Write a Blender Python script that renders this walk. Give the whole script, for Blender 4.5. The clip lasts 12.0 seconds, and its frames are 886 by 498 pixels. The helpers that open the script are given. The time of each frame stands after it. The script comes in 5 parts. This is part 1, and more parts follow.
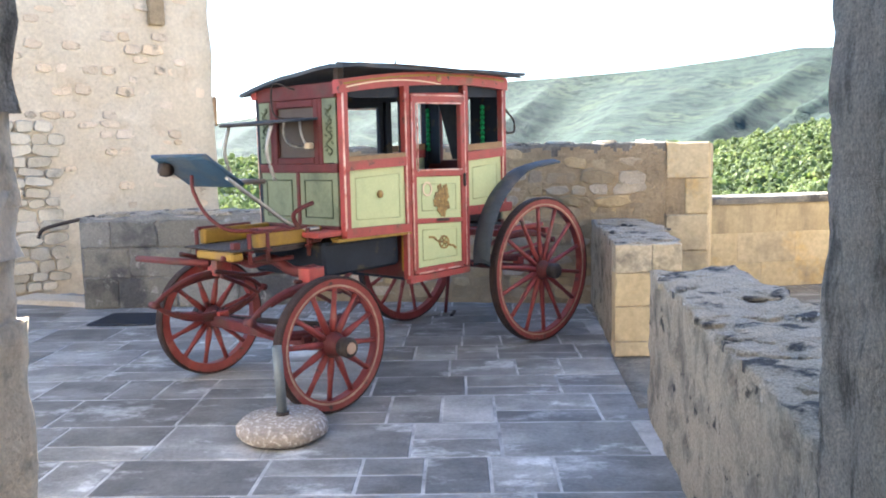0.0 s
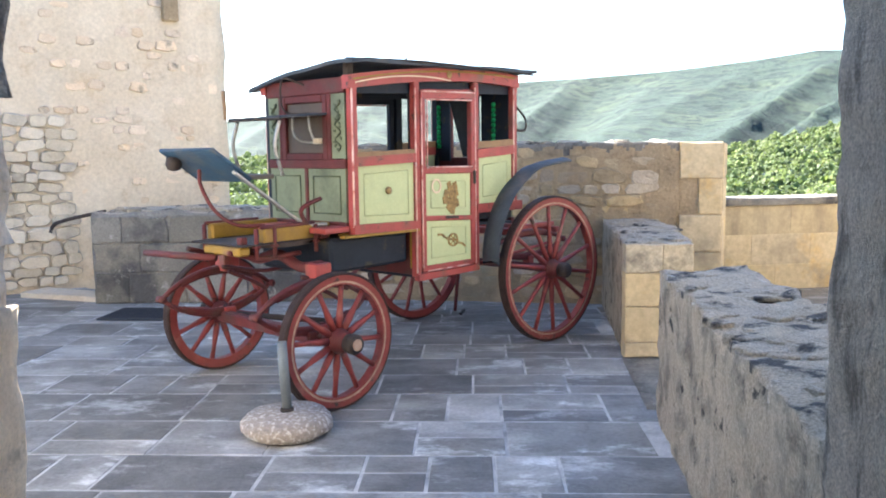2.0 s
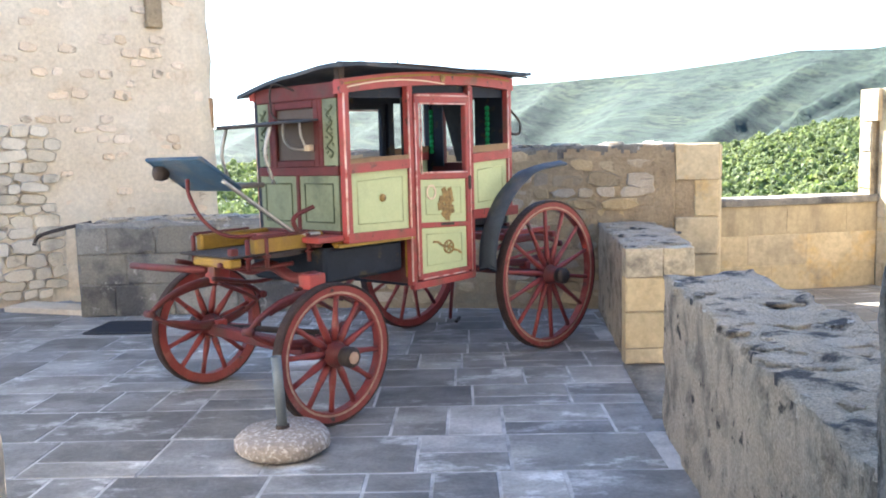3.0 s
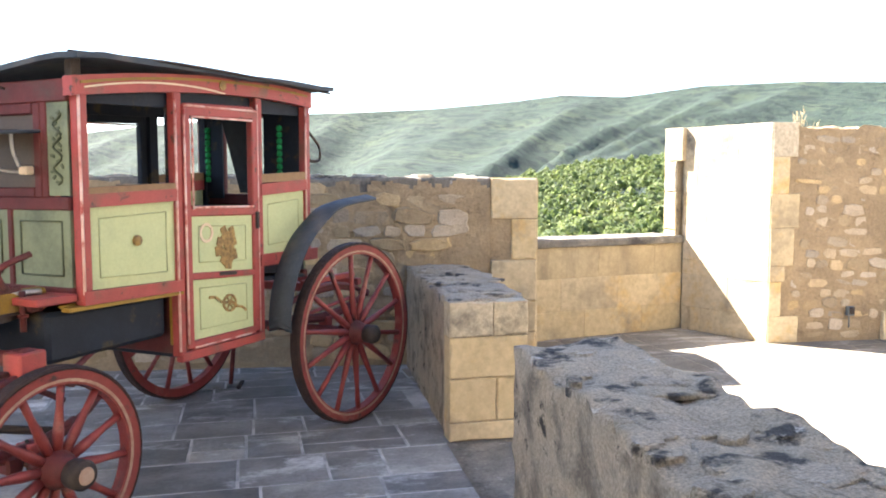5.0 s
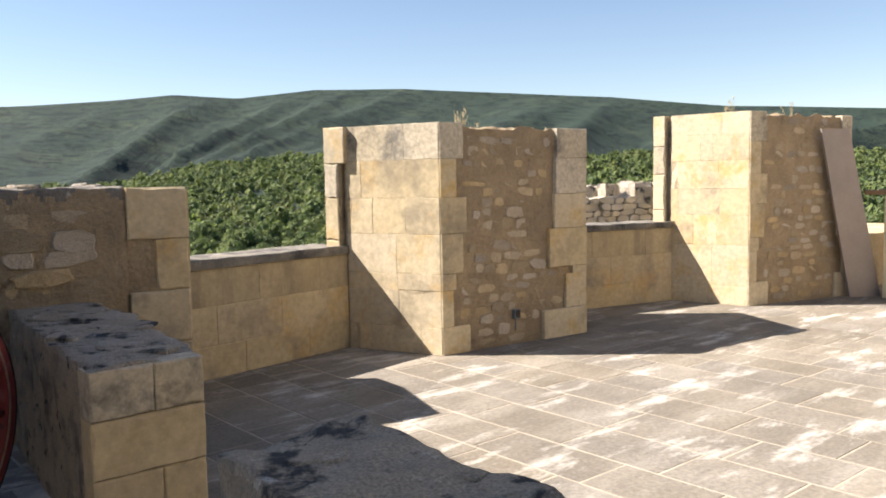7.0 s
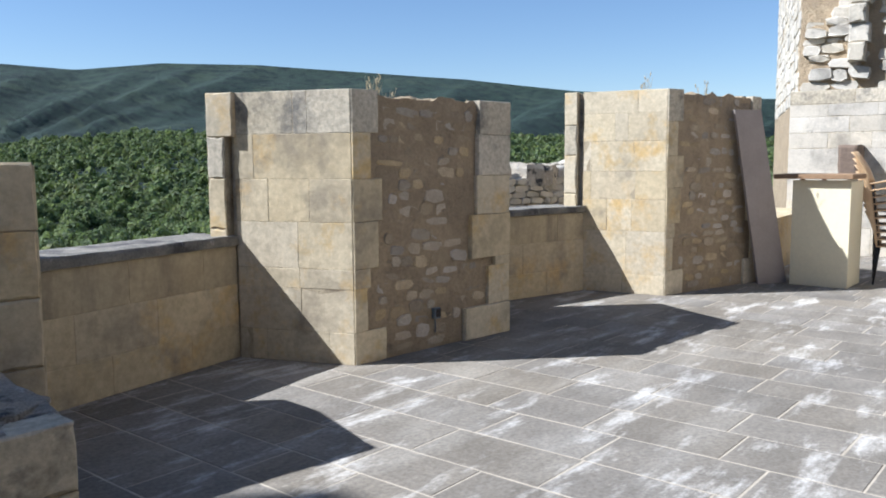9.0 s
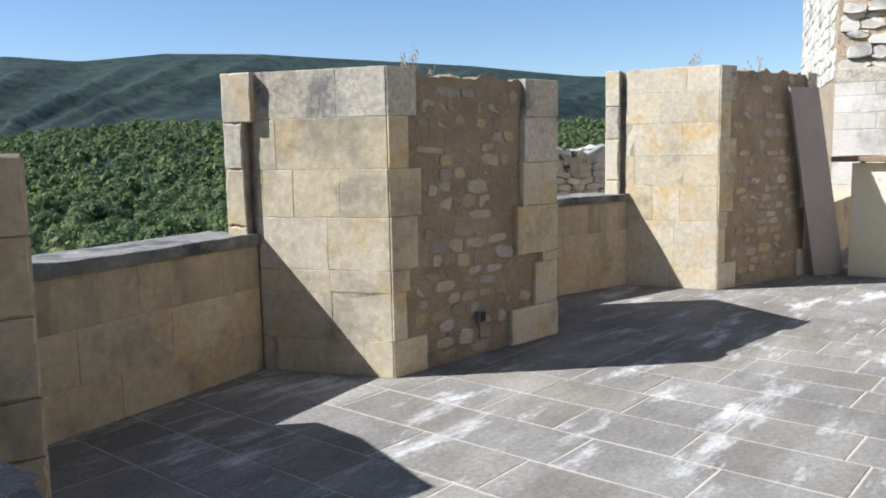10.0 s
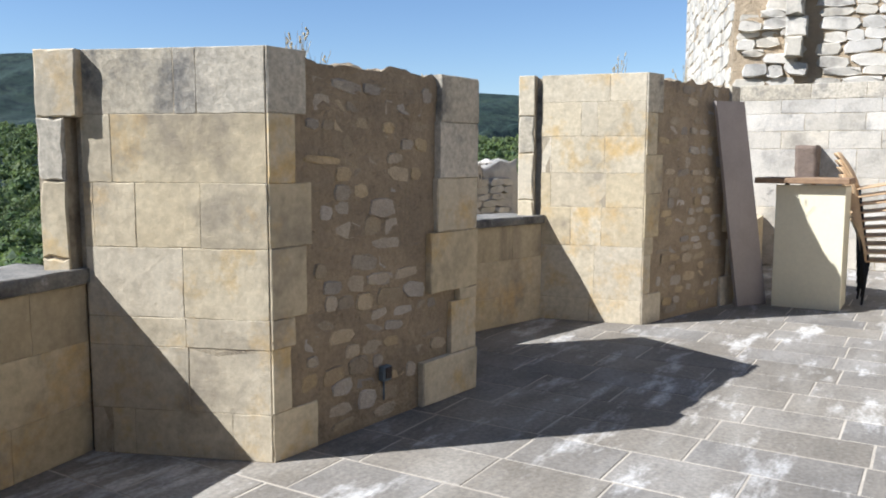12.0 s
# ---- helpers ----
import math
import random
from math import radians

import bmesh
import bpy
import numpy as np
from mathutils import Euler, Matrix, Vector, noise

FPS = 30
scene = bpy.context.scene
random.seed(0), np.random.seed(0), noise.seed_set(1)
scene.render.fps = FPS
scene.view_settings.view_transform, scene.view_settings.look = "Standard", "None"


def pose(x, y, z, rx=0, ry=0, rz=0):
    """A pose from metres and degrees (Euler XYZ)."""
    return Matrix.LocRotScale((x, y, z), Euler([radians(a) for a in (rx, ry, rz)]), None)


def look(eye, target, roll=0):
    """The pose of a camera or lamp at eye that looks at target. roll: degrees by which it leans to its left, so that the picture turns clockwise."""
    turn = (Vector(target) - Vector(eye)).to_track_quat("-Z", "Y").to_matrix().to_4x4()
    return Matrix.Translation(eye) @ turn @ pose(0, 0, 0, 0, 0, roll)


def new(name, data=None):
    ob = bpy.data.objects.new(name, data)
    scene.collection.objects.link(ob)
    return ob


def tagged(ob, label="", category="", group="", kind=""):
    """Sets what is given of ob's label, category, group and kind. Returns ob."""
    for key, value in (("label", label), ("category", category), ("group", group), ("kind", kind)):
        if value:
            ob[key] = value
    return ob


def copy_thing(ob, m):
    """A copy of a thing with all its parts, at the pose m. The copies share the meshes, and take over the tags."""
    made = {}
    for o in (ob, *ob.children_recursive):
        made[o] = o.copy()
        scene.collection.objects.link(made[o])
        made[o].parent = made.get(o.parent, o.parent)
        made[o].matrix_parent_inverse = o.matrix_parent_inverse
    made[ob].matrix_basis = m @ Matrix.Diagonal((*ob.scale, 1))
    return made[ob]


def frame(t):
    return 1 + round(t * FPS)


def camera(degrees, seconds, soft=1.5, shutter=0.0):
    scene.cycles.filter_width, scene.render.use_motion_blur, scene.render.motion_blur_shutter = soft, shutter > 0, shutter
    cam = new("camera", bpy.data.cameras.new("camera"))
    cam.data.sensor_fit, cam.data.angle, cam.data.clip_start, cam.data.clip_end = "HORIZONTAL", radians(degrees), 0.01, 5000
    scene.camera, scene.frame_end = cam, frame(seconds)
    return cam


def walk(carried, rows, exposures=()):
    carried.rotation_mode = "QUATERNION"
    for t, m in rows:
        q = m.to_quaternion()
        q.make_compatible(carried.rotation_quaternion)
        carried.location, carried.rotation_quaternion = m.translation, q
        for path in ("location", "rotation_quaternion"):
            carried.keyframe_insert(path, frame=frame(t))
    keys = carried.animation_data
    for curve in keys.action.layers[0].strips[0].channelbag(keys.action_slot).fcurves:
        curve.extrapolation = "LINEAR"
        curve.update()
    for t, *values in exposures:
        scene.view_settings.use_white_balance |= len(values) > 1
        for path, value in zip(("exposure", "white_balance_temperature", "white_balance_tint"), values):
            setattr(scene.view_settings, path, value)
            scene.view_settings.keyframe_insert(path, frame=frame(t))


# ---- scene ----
cam = camera(57.0, 12.0, soft=1.9)
PATH = [
    (0, (-0.117, -0.178, 1.46), (-0.147, 1.808, 1.222), -1.2),
    (0.5, (-0.108, -0.174, 1.446), (-0.157, 1.812, 1.212), -0.7),
    (1, (-0.11, -0.172, 1.443), (-0.165, 1.813, 1.205), -0.6),
    (1.5, (-0.091, -0.163, 1.442), (-0.139, 1.821, 1.196), -0.6),
    (2, (-0.083, -0.142, 1.438), (-0.147, 1.843, 1.201), -0.7),
    (2.5, (-0.107, -0.126, 1.445), (-0.167, 1.858, 1.204), -1.0),
    (4.5, (-0.189, 0.798, 1.439), (0.074, 2.775, 1.289), -1.3),
    (5, (-0.15, 1.087, 1.457), (0.339, 3.02, 1.296), -0.0),
    (5.5, (-0.152, 1.379, 1.471), (0.642, 3.208, 1.308), -0.1),
    (6, (-0.104, 1.674, 1.479), (0.822, 3.441, 1.339), 0.0),
    (6.5, (-0.005, 1.983, 1.49), (1.112, 3.636, 1.357), -0.5),
    (7, (0.038, 2.204, 1.499), (1.33, 3.722, 1.334), -1.1),
    (7.5, (0.064, 2.438, 1.517), (1.476, 3.842, 1.33), -0.7),
    (9.5, (0.599, 3.587, 1.489), (2.136, 4.848, 1.267), -0.5),
    (10, (0.774, 3.914, 1.489), (2.294, 5.191, 1.241), -1.2),
    (10.5, (0.935, 4.22, 1.472), (2.503, 5.436, 1.223), -1.4),
    (11, (1.112, 4.435, 1.505), (2.754, 5.543, 1.228), -1.6),
    (11.5, (1.418, 4.614, 1.543), (3.091, 5.685, 1.311), -0.8),
    (12, (1.663, 4.789, 1.48), (3.36, 5.824, 1.26), 0.1),
]
walk(cam, [(t, look(eye, target, roll)) for t, eye, target, roll in PATH],
     exposures=[(0, 3.34, 6080, 13), (2.7, 3.34, 6080, 13), (4.5, 3.36, 6450, 14.5), (5.0, 3.22, 6550, 15.5), (5.8, 2.42, 6850, 16.5), (6.6, 1.75, 6800, 17), (7.5, 1.2, 6100, 13.5), (9.3, 0.97, 5300, 12.2), (12, 0.98, 5380, 12.5)])

# ---- light ----
SUN_TO = Vector((-0.79, 0.745, 1.0)).normalized()
world = bpy.data.worlds.new("sky")
scene.world = world
world.use_nodes = True
wn = world.node_tree
sky = wn.nodes.new("ShaderNodeTexSky")
sky.sky_type = "NISHITA"
sky.sun_disc = False
sky.sun_elevation = math.asin(SUN_TO.z)
sky.sun_rotation = math.atan2(SUN_TO.x, SUN_TO.y) % (2 * math.pi)
sky.altitude = 100
sky.dust_density = 0.0
sky.air_density = 1.0
sky.ozone_density = 1.3
wn.links.new(sky.outputs[0], wn.nodes["Background"].inputs[0])
wn.nodes["Background"].inputs[1].default_value = 0.058
sun_data = bpy.data.lights.new("sun", "SUN")
sun_data.energy, sun_data.angle, sun_data.color = 5.0, radians(0.53), (1.0, 0.94, 0.84)
sun = new("sun", sun_data)
sun.matrix_world = look((0, 0, 40), Vector((0, 0, 40)) - SUN_TO)

# ---- materials ----


def material(name, base, second=None, scale=6.0, detail=6.0, rough=0.85, metal=0.0, bump=0.3, bump_scale=None,
             stain=None, stain_scale=0.8, stain_low=0.5, stain_high=0.7, vary=0.0, island=False, spec=0.3, fine=0.12, stain2=None, stain2_scale=6.0, stain2_low=0.58, stain2_high=0.66, bump_dist=0.02, stretch=None, own=False):
    """A procedural surface: two colours mixed by noise, stains at a larger scale, fine grain, bump, tint by object."""
    m = bpy.data.materials.new(name)
    m.use_nodes = True
    t, b = m.node_tree, m.node_tree.nodes["Principled BSDF"]
    n, ln = t.nodes, t.links
    co = n.new("ShaderNodeNewGeometry").outputs["Position"]

    if stretch:
        vm = n.new("ShaderNodeVectorMath")
        vm.operation = "MULTIPLY"
        vm.inputs[1].default_value = stretch
        ln.new(co, vm.inputs[0])
        streak = vm.outputs[0]
    else:
        streak = co

    def tex(s, d=detail, r=0.6, co=co, own=False):
        x = n.new("ShaderNodeTexNoise")
        if own:
            x.noise_dimensions = "4D"
            mu = n.new("ShaderNodeMath")
            mu.operation = "MULTIPLY"
            mu.inputs[1].default_value = 40.0
            ln.new(n.new("ShaderNodeObjectInfo").outputs["Random"], mu.inputs[0])
            ln.new(mu.outputs[0], x.inputs["W"])
        x.inputs["Scale"].default_value, x.inputs["Detail"].default_value, x.inputs["Roughness"].default_value = s, d, r
        ln.new(co, x.inputs["Vector"])
        return x.outputs["Fac"]

    def ramp(v, lo, hi):
        x = n.new("ShaderNodeMapRange")
        x.inputs[1].default_value, x.inputs[2].default_value = lo, hi
        ln.new(v, x.inputs[0])
        return x.outputs[0]

    def mix(f, a, c, kind="MIX"):
        x = n.new("ShaderNodeMix")
        x.data_type, x.blend_type = "RGBA", kind
        for s, v in ((x.inputs[0], f), (x.inputs[6], a), (x.inputs[7], c)):
            if isinstance(v, (int, float)):
                s.default_value = v
            elif isinstance(v, tuple):
                s.default_value = (*v, 1)
            else:
                ln.new(v, s)
        return x.outputs[2]

    grain = tex(scale, detail, 0.65)
    col = mix(ramp(grain, 0.32, 0.68), base, second or tuple(c * 0.8 for c in base))
    if stain:
        col = mix(ramp(tex(stain_scale, 8, 0.62, streak, own), stain_low, stain_high), col, stain)
    if stain2:
        col = mix(ramp(tex(stain2_scale, 9, 0.7, streak, own), stain2_low, stain2_high), col, stain2)
    if fine:
        f = ramp(tex(scale * 14, 3, 0.7), 0.3, 0.7)
        k = mix(f, (1 - fine,) * 3, (1 + fine,) * 3)
        col = mix(1.0, col, k, "MULTIPLY")
    if vary:
        src = n.new("ShaderNodeNewGeometry").outputs["Random Per Island"] if island else n.new("ShaderNodeObjectInfo").outputs["Random"]
        r = n.new("ShaderNodeMapRange")
        r.inputs[3].default_value, r.inputs[4].default_value = 1 - vary, 1 + vary
        ln.new(src, r.inputs[0])
        hs = n.new("ShaderNodeHueSaturation")
        ln.new(col, hs.inputs["Color"])
        ln.new(r.outputs[0], hs.inputs["Value"])
        wr = n.new("ShaderNodeMath")
        wr.operation = "MULTIPLY"
        wr.inputs[1].default_value = 7.13
        ln.new(src, wr.inputs[0])
        fr = n.new("ShaderNodeMath")
        fr.operation = "FRACT"
        ln.new(wr.outputs[0], fr.inputs[0])
        r2 = n.new("ShaderNodeMapRange")
        r2.inputs[3].default_value, r2.inputs[4].default_value = 1 - vary * 1.4, 1 + vary
        ln.new(fr.outputs[0], r2.inputs[0])
        ln.new(r2.outputs[0], hs.inputs["Saturation"])
        col = hs.outputs[0]
    ln.new(col, b.inputs["Base Color"])
    b.inputs["Roughness"].default_value, b.inputs["Metallic"].default_value = rough, metal
    b.inputs["Specular IOR Level"].default_value = spec
    if bump:
        bp = n.new("ShaderNodeBump")
        bp.inputs["Strength"].default_value, bp.inputs["Distance"].default_value = bump, bump_dist
        ln.new(tex(bump_scale or scale * 3, 8, 0.7), bp.inputs["Height"])
        ln.new(bp.outputs[0], b.inputs["Normal"])
    return m


M = dict(
    ashlar=material("ashlar", (0.57, 0.47, 0.30), (0.48, 0.385, 0.235), 1.3, rough=0.9, bump=0.3, bump_scale=12, bump_dist=0.02, stain=(0.30, 0.25, 0.175), stain_scale=2.1, stain_low=0.5, stain_high=0.68, vary=0.06, stain2=(0.54, 0.375, 0.17), stain2_scale=2.0, stain2_low=0.53, stain2_high=0.68, fine=0.15),
    ashlar_pale=material("ashlar_pale", (0.61, 0.52, 0.36), (0.525, 0.435, 0.285), 1.5, rough=0.9, bump=0.3, bump_scale=12, bump_dist=0.02, stain=(0.36, 0.30, 0.205), stain_scale=2.1, stain_low=0.53, stain_high=0.72, vary=0.06, stain2=(0.55, 0.385, 0.17), stain2_scale=2.2, stain2_low=0.51, stain2_high=0.66, fine=0.15),
    ashlar_grey=material("ashlar_grey", (0.54, 0.47, 0.345), (0.45, 0.385, 0.275), 2.0, rough=0.9, bump=0.35, bump_scale=14, bump_dist=0.02, stain=(0.27, 0.24, 0.19), stain_scale=1.6, stain_low=0.5, stain_high=0.72, vary=0.07, stain2=(0.15, 0.14, 0.12), stain2_scale=3.2, stain2_low=0.53, stain2_high=0.70, fine=0.25),
    ashlar_drip=material("ashlar_drip", (0.50, 0.41, 0.255), (0.40, 0.32, 0.195), 1.6, rough=0.9, bump=0.3, bump_scale=14, stain=(0.24, 0.195, 0.135), stain_scale=2.0, stain_low=0.47, stain_high=0.68, vary=0.03, stretch=(1.6, 1.6, 0.4)),
    coping=material("coping", (0.27, 0.245, 0.20), (0.14, 0.13, 0.112), 5.0, bump=0.8, bump_scale=25, stain=(0.075, 0.07, 0.065), stain_scale=3.0, stain_low=0.5, stain_high=0.62, vary=0.1, stain2=(0.42, 0.40, 0.36), stain2_scale=9.0, stain2_low=0.6, stain2_high=0.68, fine=0.25),
    rubble_mortar=material("rubble_mortar", (0.45, 0.345, 0.215), (0.34, 0.258, 0.16), 3.0, bump=1.0, bump_scale=11, bump_dist=0.06, stain=(0.28, 0.215, 0.14), stain_scale=2.4, stain_low=0.5, stain_high=0.75, stain2=(0.17, 0.135, 0.095), stain2_scale=3.0, stain2_low=0.63, stain2_high=0.75, fine=0.15),
    rubble=material("rubble", (0.50, 0.405, 0.27), (0.40, 0.315, 0.205), 9.0, bump=0.9, bump_scale=24, bump_dist=0.03, vary=0.26, stain=(0.40, 0.31, 0.20), stain_scale=3.0, fine=0.2),
    lichen=material("lichen_stone", (0.58, 0.50, 0.38), (0.43, 0.37, 0.28), 6.0, bump=1.0, bump_scale=20, bump_dist=0.06, stain=(0.25, 0.22, 0.175), stain_scale=5.0, stain_low=0.5, stain_high=0.64, stain2=(0.07, 0.065, 0.06), stain2_scale=9.0, stain2_low=0.58, stain2_high=0.64, fine=0.3),
    lichen_top=material("lichen_top", (0.58, 0.50, 0.385), (0.42, 0.365, 0.28), 8.0, bump=1.0, bump_scale=30, bump_dist=0.05, stain=(0.085, 0.08, 0.075), stain_scale=6.5, stain_low=0.53, stain_high=0.61, stain2=(0.64, 0.61, 0.54), stain2_scale=7.0, stain2_low=0.60, stain2_high=0.66, vary=0.1, fine=0.4),
    grey_wall=material("grey_wall", (0.235, 0.22, 0.185), (0.155, 0.147, 0.13), 3.5, bump=0.9, bump_scale=18, stain=(0.085, 0.085, 0.085), stain_scale=1.7, stain_low=0.5, stain_high=0.62, vary=0.25, stain2=(0.33, 0.32, 0.295), stain2_scale=7.0, fine=0.2),
    jamb=material("jamb_stone", (0.60, 0.53, 0.43), (0.42, 0.365, 0.295), 10.0, bump=1.0, bump_scale=16, bump_dist=0.12, stain=(0.20, 0.175, 0.145), stain_scale=9.0, stain_low=0.53, stain_high=0.64, vary=0.1, stain2=(0.52, 0.47, 0.39), stain2_scale=14.0, stretch=(1.6, 1.6, 0.5), fine=0.35),
    jamb_tan=material("jamb_tan", (0.72, 0.60, 0.455), (0.58, 0.47, 0.35), 7.0, bump=1.0, bump_scale=30, stain=(0.20, 0.18, 0.15), stain_scale=6.0, stain_low=0.55, stain_high=0.7, vary=0.12),
    plaster=material("plaster", (0.65, 0.575, 0.46), (0.57, 0.49, 0.375), 1.8, bump=0.8, bump_scale=7, bump_dist=0.04, stain=(0.52, 0.42, 0.30), stain_scale=2.6, stain_low=0.55, stain_high=0.75, vary=0.06),
    white_stone=material("white_stone", (0.58, 0.52, 0.415), (0.48, 0.425, 0.33), 4.0, bump=0.5, bump_scale=20, stain=(0.29, 0.26, 0.21), stain_scale=1.6, stain_low=0.5, stain_high=0.66, vary=0.13, stain2=(0.20, 0.185, 0.16), stain2_scale=4.0, stain2_low=0.6, stain2_high=0.7),
    corbel=material("corbel_stone", (0.20, 0.145, 0.105), (0.13, 0.095, 0.07), 8.0, bump=0.8, bump_scale=30),
    bed_mortar=material("bed_mortar", (0.47, 0.39, 0.26), (0.36, 0.29, 0.19), 5.0, bump=0.6, bump_scale=25, stain=(0.20, 0.16, 0.11), stain_scale=6.0, stain_low=0.5, stain_high=0.7),
    slate=material("slate_paver", (0.242, 0.237, 0.222), (0.134, 0.132, 0.125), 3.2, rough=0.6, bump=0.4, bump_scale=14, stain=(0.38, 0.372, 0.35), stain_scale=1.6, stain_low=0.48, stain_high=0.68, vary=0.30, spec=0.4, stain2=(0.58, 0.585, 0.57), stain2_scale=2.2, stain2_low=0.55, stain2_high=0.65, stretch=(0.9, 1.7, 1.0), own=True, fine=0.2),
    joint=material("lime_joint", (0.62, 0.61, 0.59), (0.24, 0.24, 0.24), 4.0, bump=0.4),
    paver=material("terrace_paver", (0.238, 0.208, 0.164), (0.170, 0.149, 0.118), 2.6, rough=0.8, bump=0.4, bump_scale=16, stain=(0.32, 0.29, 0.24), stain_scale=1.1, stain_low=0.48, stain_high=0.72, vary=0.12, stain2=(0.66, 0.62, 0.55), stain2_scale=2.0, stain2_low=0.535, stain2_high=0.71, stretch=(0.55, 1.7, 1.0), fine=0.25),
    joint2=material("sand_joint", (0.50, 0.44, 0.34), (0.36, 0.31, 0.24), 3.0, bump=0.4),
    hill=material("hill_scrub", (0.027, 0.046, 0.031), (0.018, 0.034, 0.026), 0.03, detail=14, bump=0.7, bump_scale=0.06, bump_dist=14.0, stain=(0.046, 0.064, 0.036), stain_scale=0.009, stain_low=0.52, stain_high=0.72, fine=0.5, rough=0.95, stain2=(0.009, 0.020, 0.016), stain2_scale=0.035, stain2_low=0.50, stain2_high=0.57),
    leaf=material("tree_foliage", (0.195, 0.235, 0.07), (0.070, 0.112, 0.038), 0.13, detail=4, bump=0, vary=0.18, island=True, rough=0.8, fine=0.2, stain=(0.040, 0.072, 0.032), stain_scale=0.10, stain_low=0.48, stain_high=0.68, stain2=(0.22, 0.23, 0.08), stain2_scale=0.05, stain2_low=0.55, stain2_high=0.68),
)


lt = M["leaf"].node_tree
tl = lt.nodes.new("ShaderNodeBsdfTranslucent")
ms = lt.nodes.new("ShaderNodeMixShader")
ms.inputs[0].default_value = 0.35
pb = lt.nodes["Principled BSDF"]
lt.links.new(pb.inputs["Base Color"].links[0].from_socket, tl.inputs["Color"])
lt.links.new(pb.outputs[0], ms.inputs[1])
lt.links.new(tl.outputs[0], ms.inputs[2])
lt.links.new(ms.outputs[0], lt.nodes["Material Output"].inputs["Surface"])


# ---- builders ----


def obj(name, bm, mat, parent=None, label="", smooth=False, top_mat=None, head=0.0):
    me = bpy.data.meshes.new(name)
    bm.normal_update()
    bm.to_mesh(me)
    bm.free()
    me.materials.append(M[mat] if isinstance(mat, str) else mat)
    if smooth:
        me.polygons.foreach_set("use_smooth", [True] * len(me.polygons))
    if top_mat:
        me.materials.append(M[top_mat])
        high = max(v.co.z for v in me.vertices)
        for p in me.polygons:
            drip = head * (0.7 + 0.9 * noise.noise(p.center * 4.0) + 0.5 * noise.noise(p.center * 13.0))
            if p.normal.z > 0.55 or p.center.z > high - drip:
                p.material_index = 1
    ob = new(name, me)
    if parent:
        ob.parent = parent
    if label:
        ob["label"] = label
    return ob


def part(name, bm, mat, parent, label="", smooth=False):
    return obj(name, bm, mat, parent, label, smooth)


def add_box(bm, c, s, rot=None, bev=0.0):
    """A box of size s at c; rot: Euler degrees; bev: chamfer."""
    r = bmesh.ops.create_cube(bm, size=1.0)
    vs = r["verts"]
    m = Matrix.Translation(c) @ (Euler([radians(a) for a in rot]).to_matrix().to_4x4() if rot else Matrix())
    m = m @ Matrix.Diagonal((*s, 1))
    bmesh.ops.transform(bm, matrix=m, verts=vs)
    if bev:
        es = list({e for v in vs for e in v.link_edges})
        bmesh.ops.bevel(bm, geom=es, offset=bev, segments=1, affect="EDGES", clamp_overlap=True)
    return bm


def add_tube(bm, pts, r, n=8, closed=False, flat=1.0):
    """A tube of radius r (or one per point) through pts."""
    pts = [Vector(p) for p in pts]
    rings = []
    for i, p in enumerate(pts):
        if closed:
            d = pts[(i + 1) % len(pts)] - pts[i - 1]
        else:
            d = pts[min(i + 1, len(pts) - 1)] - pts[max(i - 1, 0)]
        d.normalize()
        up = Vector((0, 0, 1)) if abs(d.z) < 0.95 else Vector((1, 0, 0))
        a = d.cross(up).normalized()
        b = a.cross(d)
        rr = r[i] if isinstance(r, (list, tuple)) else r
        rings.append([bm.verts.new(p + (a * math.cos(2 * math.pi * k / n) + b * math.sin(2 * math.pi * k / n) * flat) * rr) for k in range(n)])
    m = len(rings)
    for i in range(m if closed else m - 1):
        for k in range(n):
            bm.faces.new((rings[i][k], rings[i][(k + 1) % n], rings[(i + 1) % m][(k + 1) % n], rings[(i + 1) % m][k]))
    if not closed:
        bm.faces.new(rings[0][::-1])
        bm.faces.new(rings[-1])
    return bm


def add_lathe(bm, prof, n=24, axis="z", at=(0, 0, 0), closed=True):
    """A turned solid: prof is (radius, height) pairs; closed: joins last to first as a ring section, else caps on the axis."""
    at = Vector(at)
    rings = []
    for r, h in prof:
        ring = []
        for k in range(n):
            a = 2 * math.pi * k / n
            p = (r * math.cos(a), r * math.sin(a), h) if axis == "z" else (r * math.cos(a), h, r * math.sin(a))
            ring.append(bm.verts.new(at + Vector(p)))
        rings.append(ring)
    m = len(rings)
    for i in range(m if closed else m - 1):
        for k in range(n):
            bm.faces.new((rings[i][k], rings[i][(k + 1) % n], rings[(i + 1) % m][(k + 1) % n], rings[(i + 1) % m][k]))
    if not closed:
        bm.faces.new(rings[0][::-1])
        bm.faces.new(rings[-1])
    bmesh.ops.recalc_face_normals(bm, faces=bm.faces)
    return bm


def prism(poly, z0, z1):
    bm = bmesh.new()
    lo = [bm.verts.new((x, y, z0)) for x, y in poly]
    hi = [bm.verts.new((x, y, z1)) for x, y in poly]
    n = len(poly)
    for i in range(n):
        bm.faces.new((lo[i], lo[(i + 1) % n], hi[(i + 1) % n], hi[i]))
    bm.faces.new(hi)
    bm.faces.new(lo[::-1])
    bmesh.ops.recalc_face_normals(bm, faces=bm.faces)
    return bm


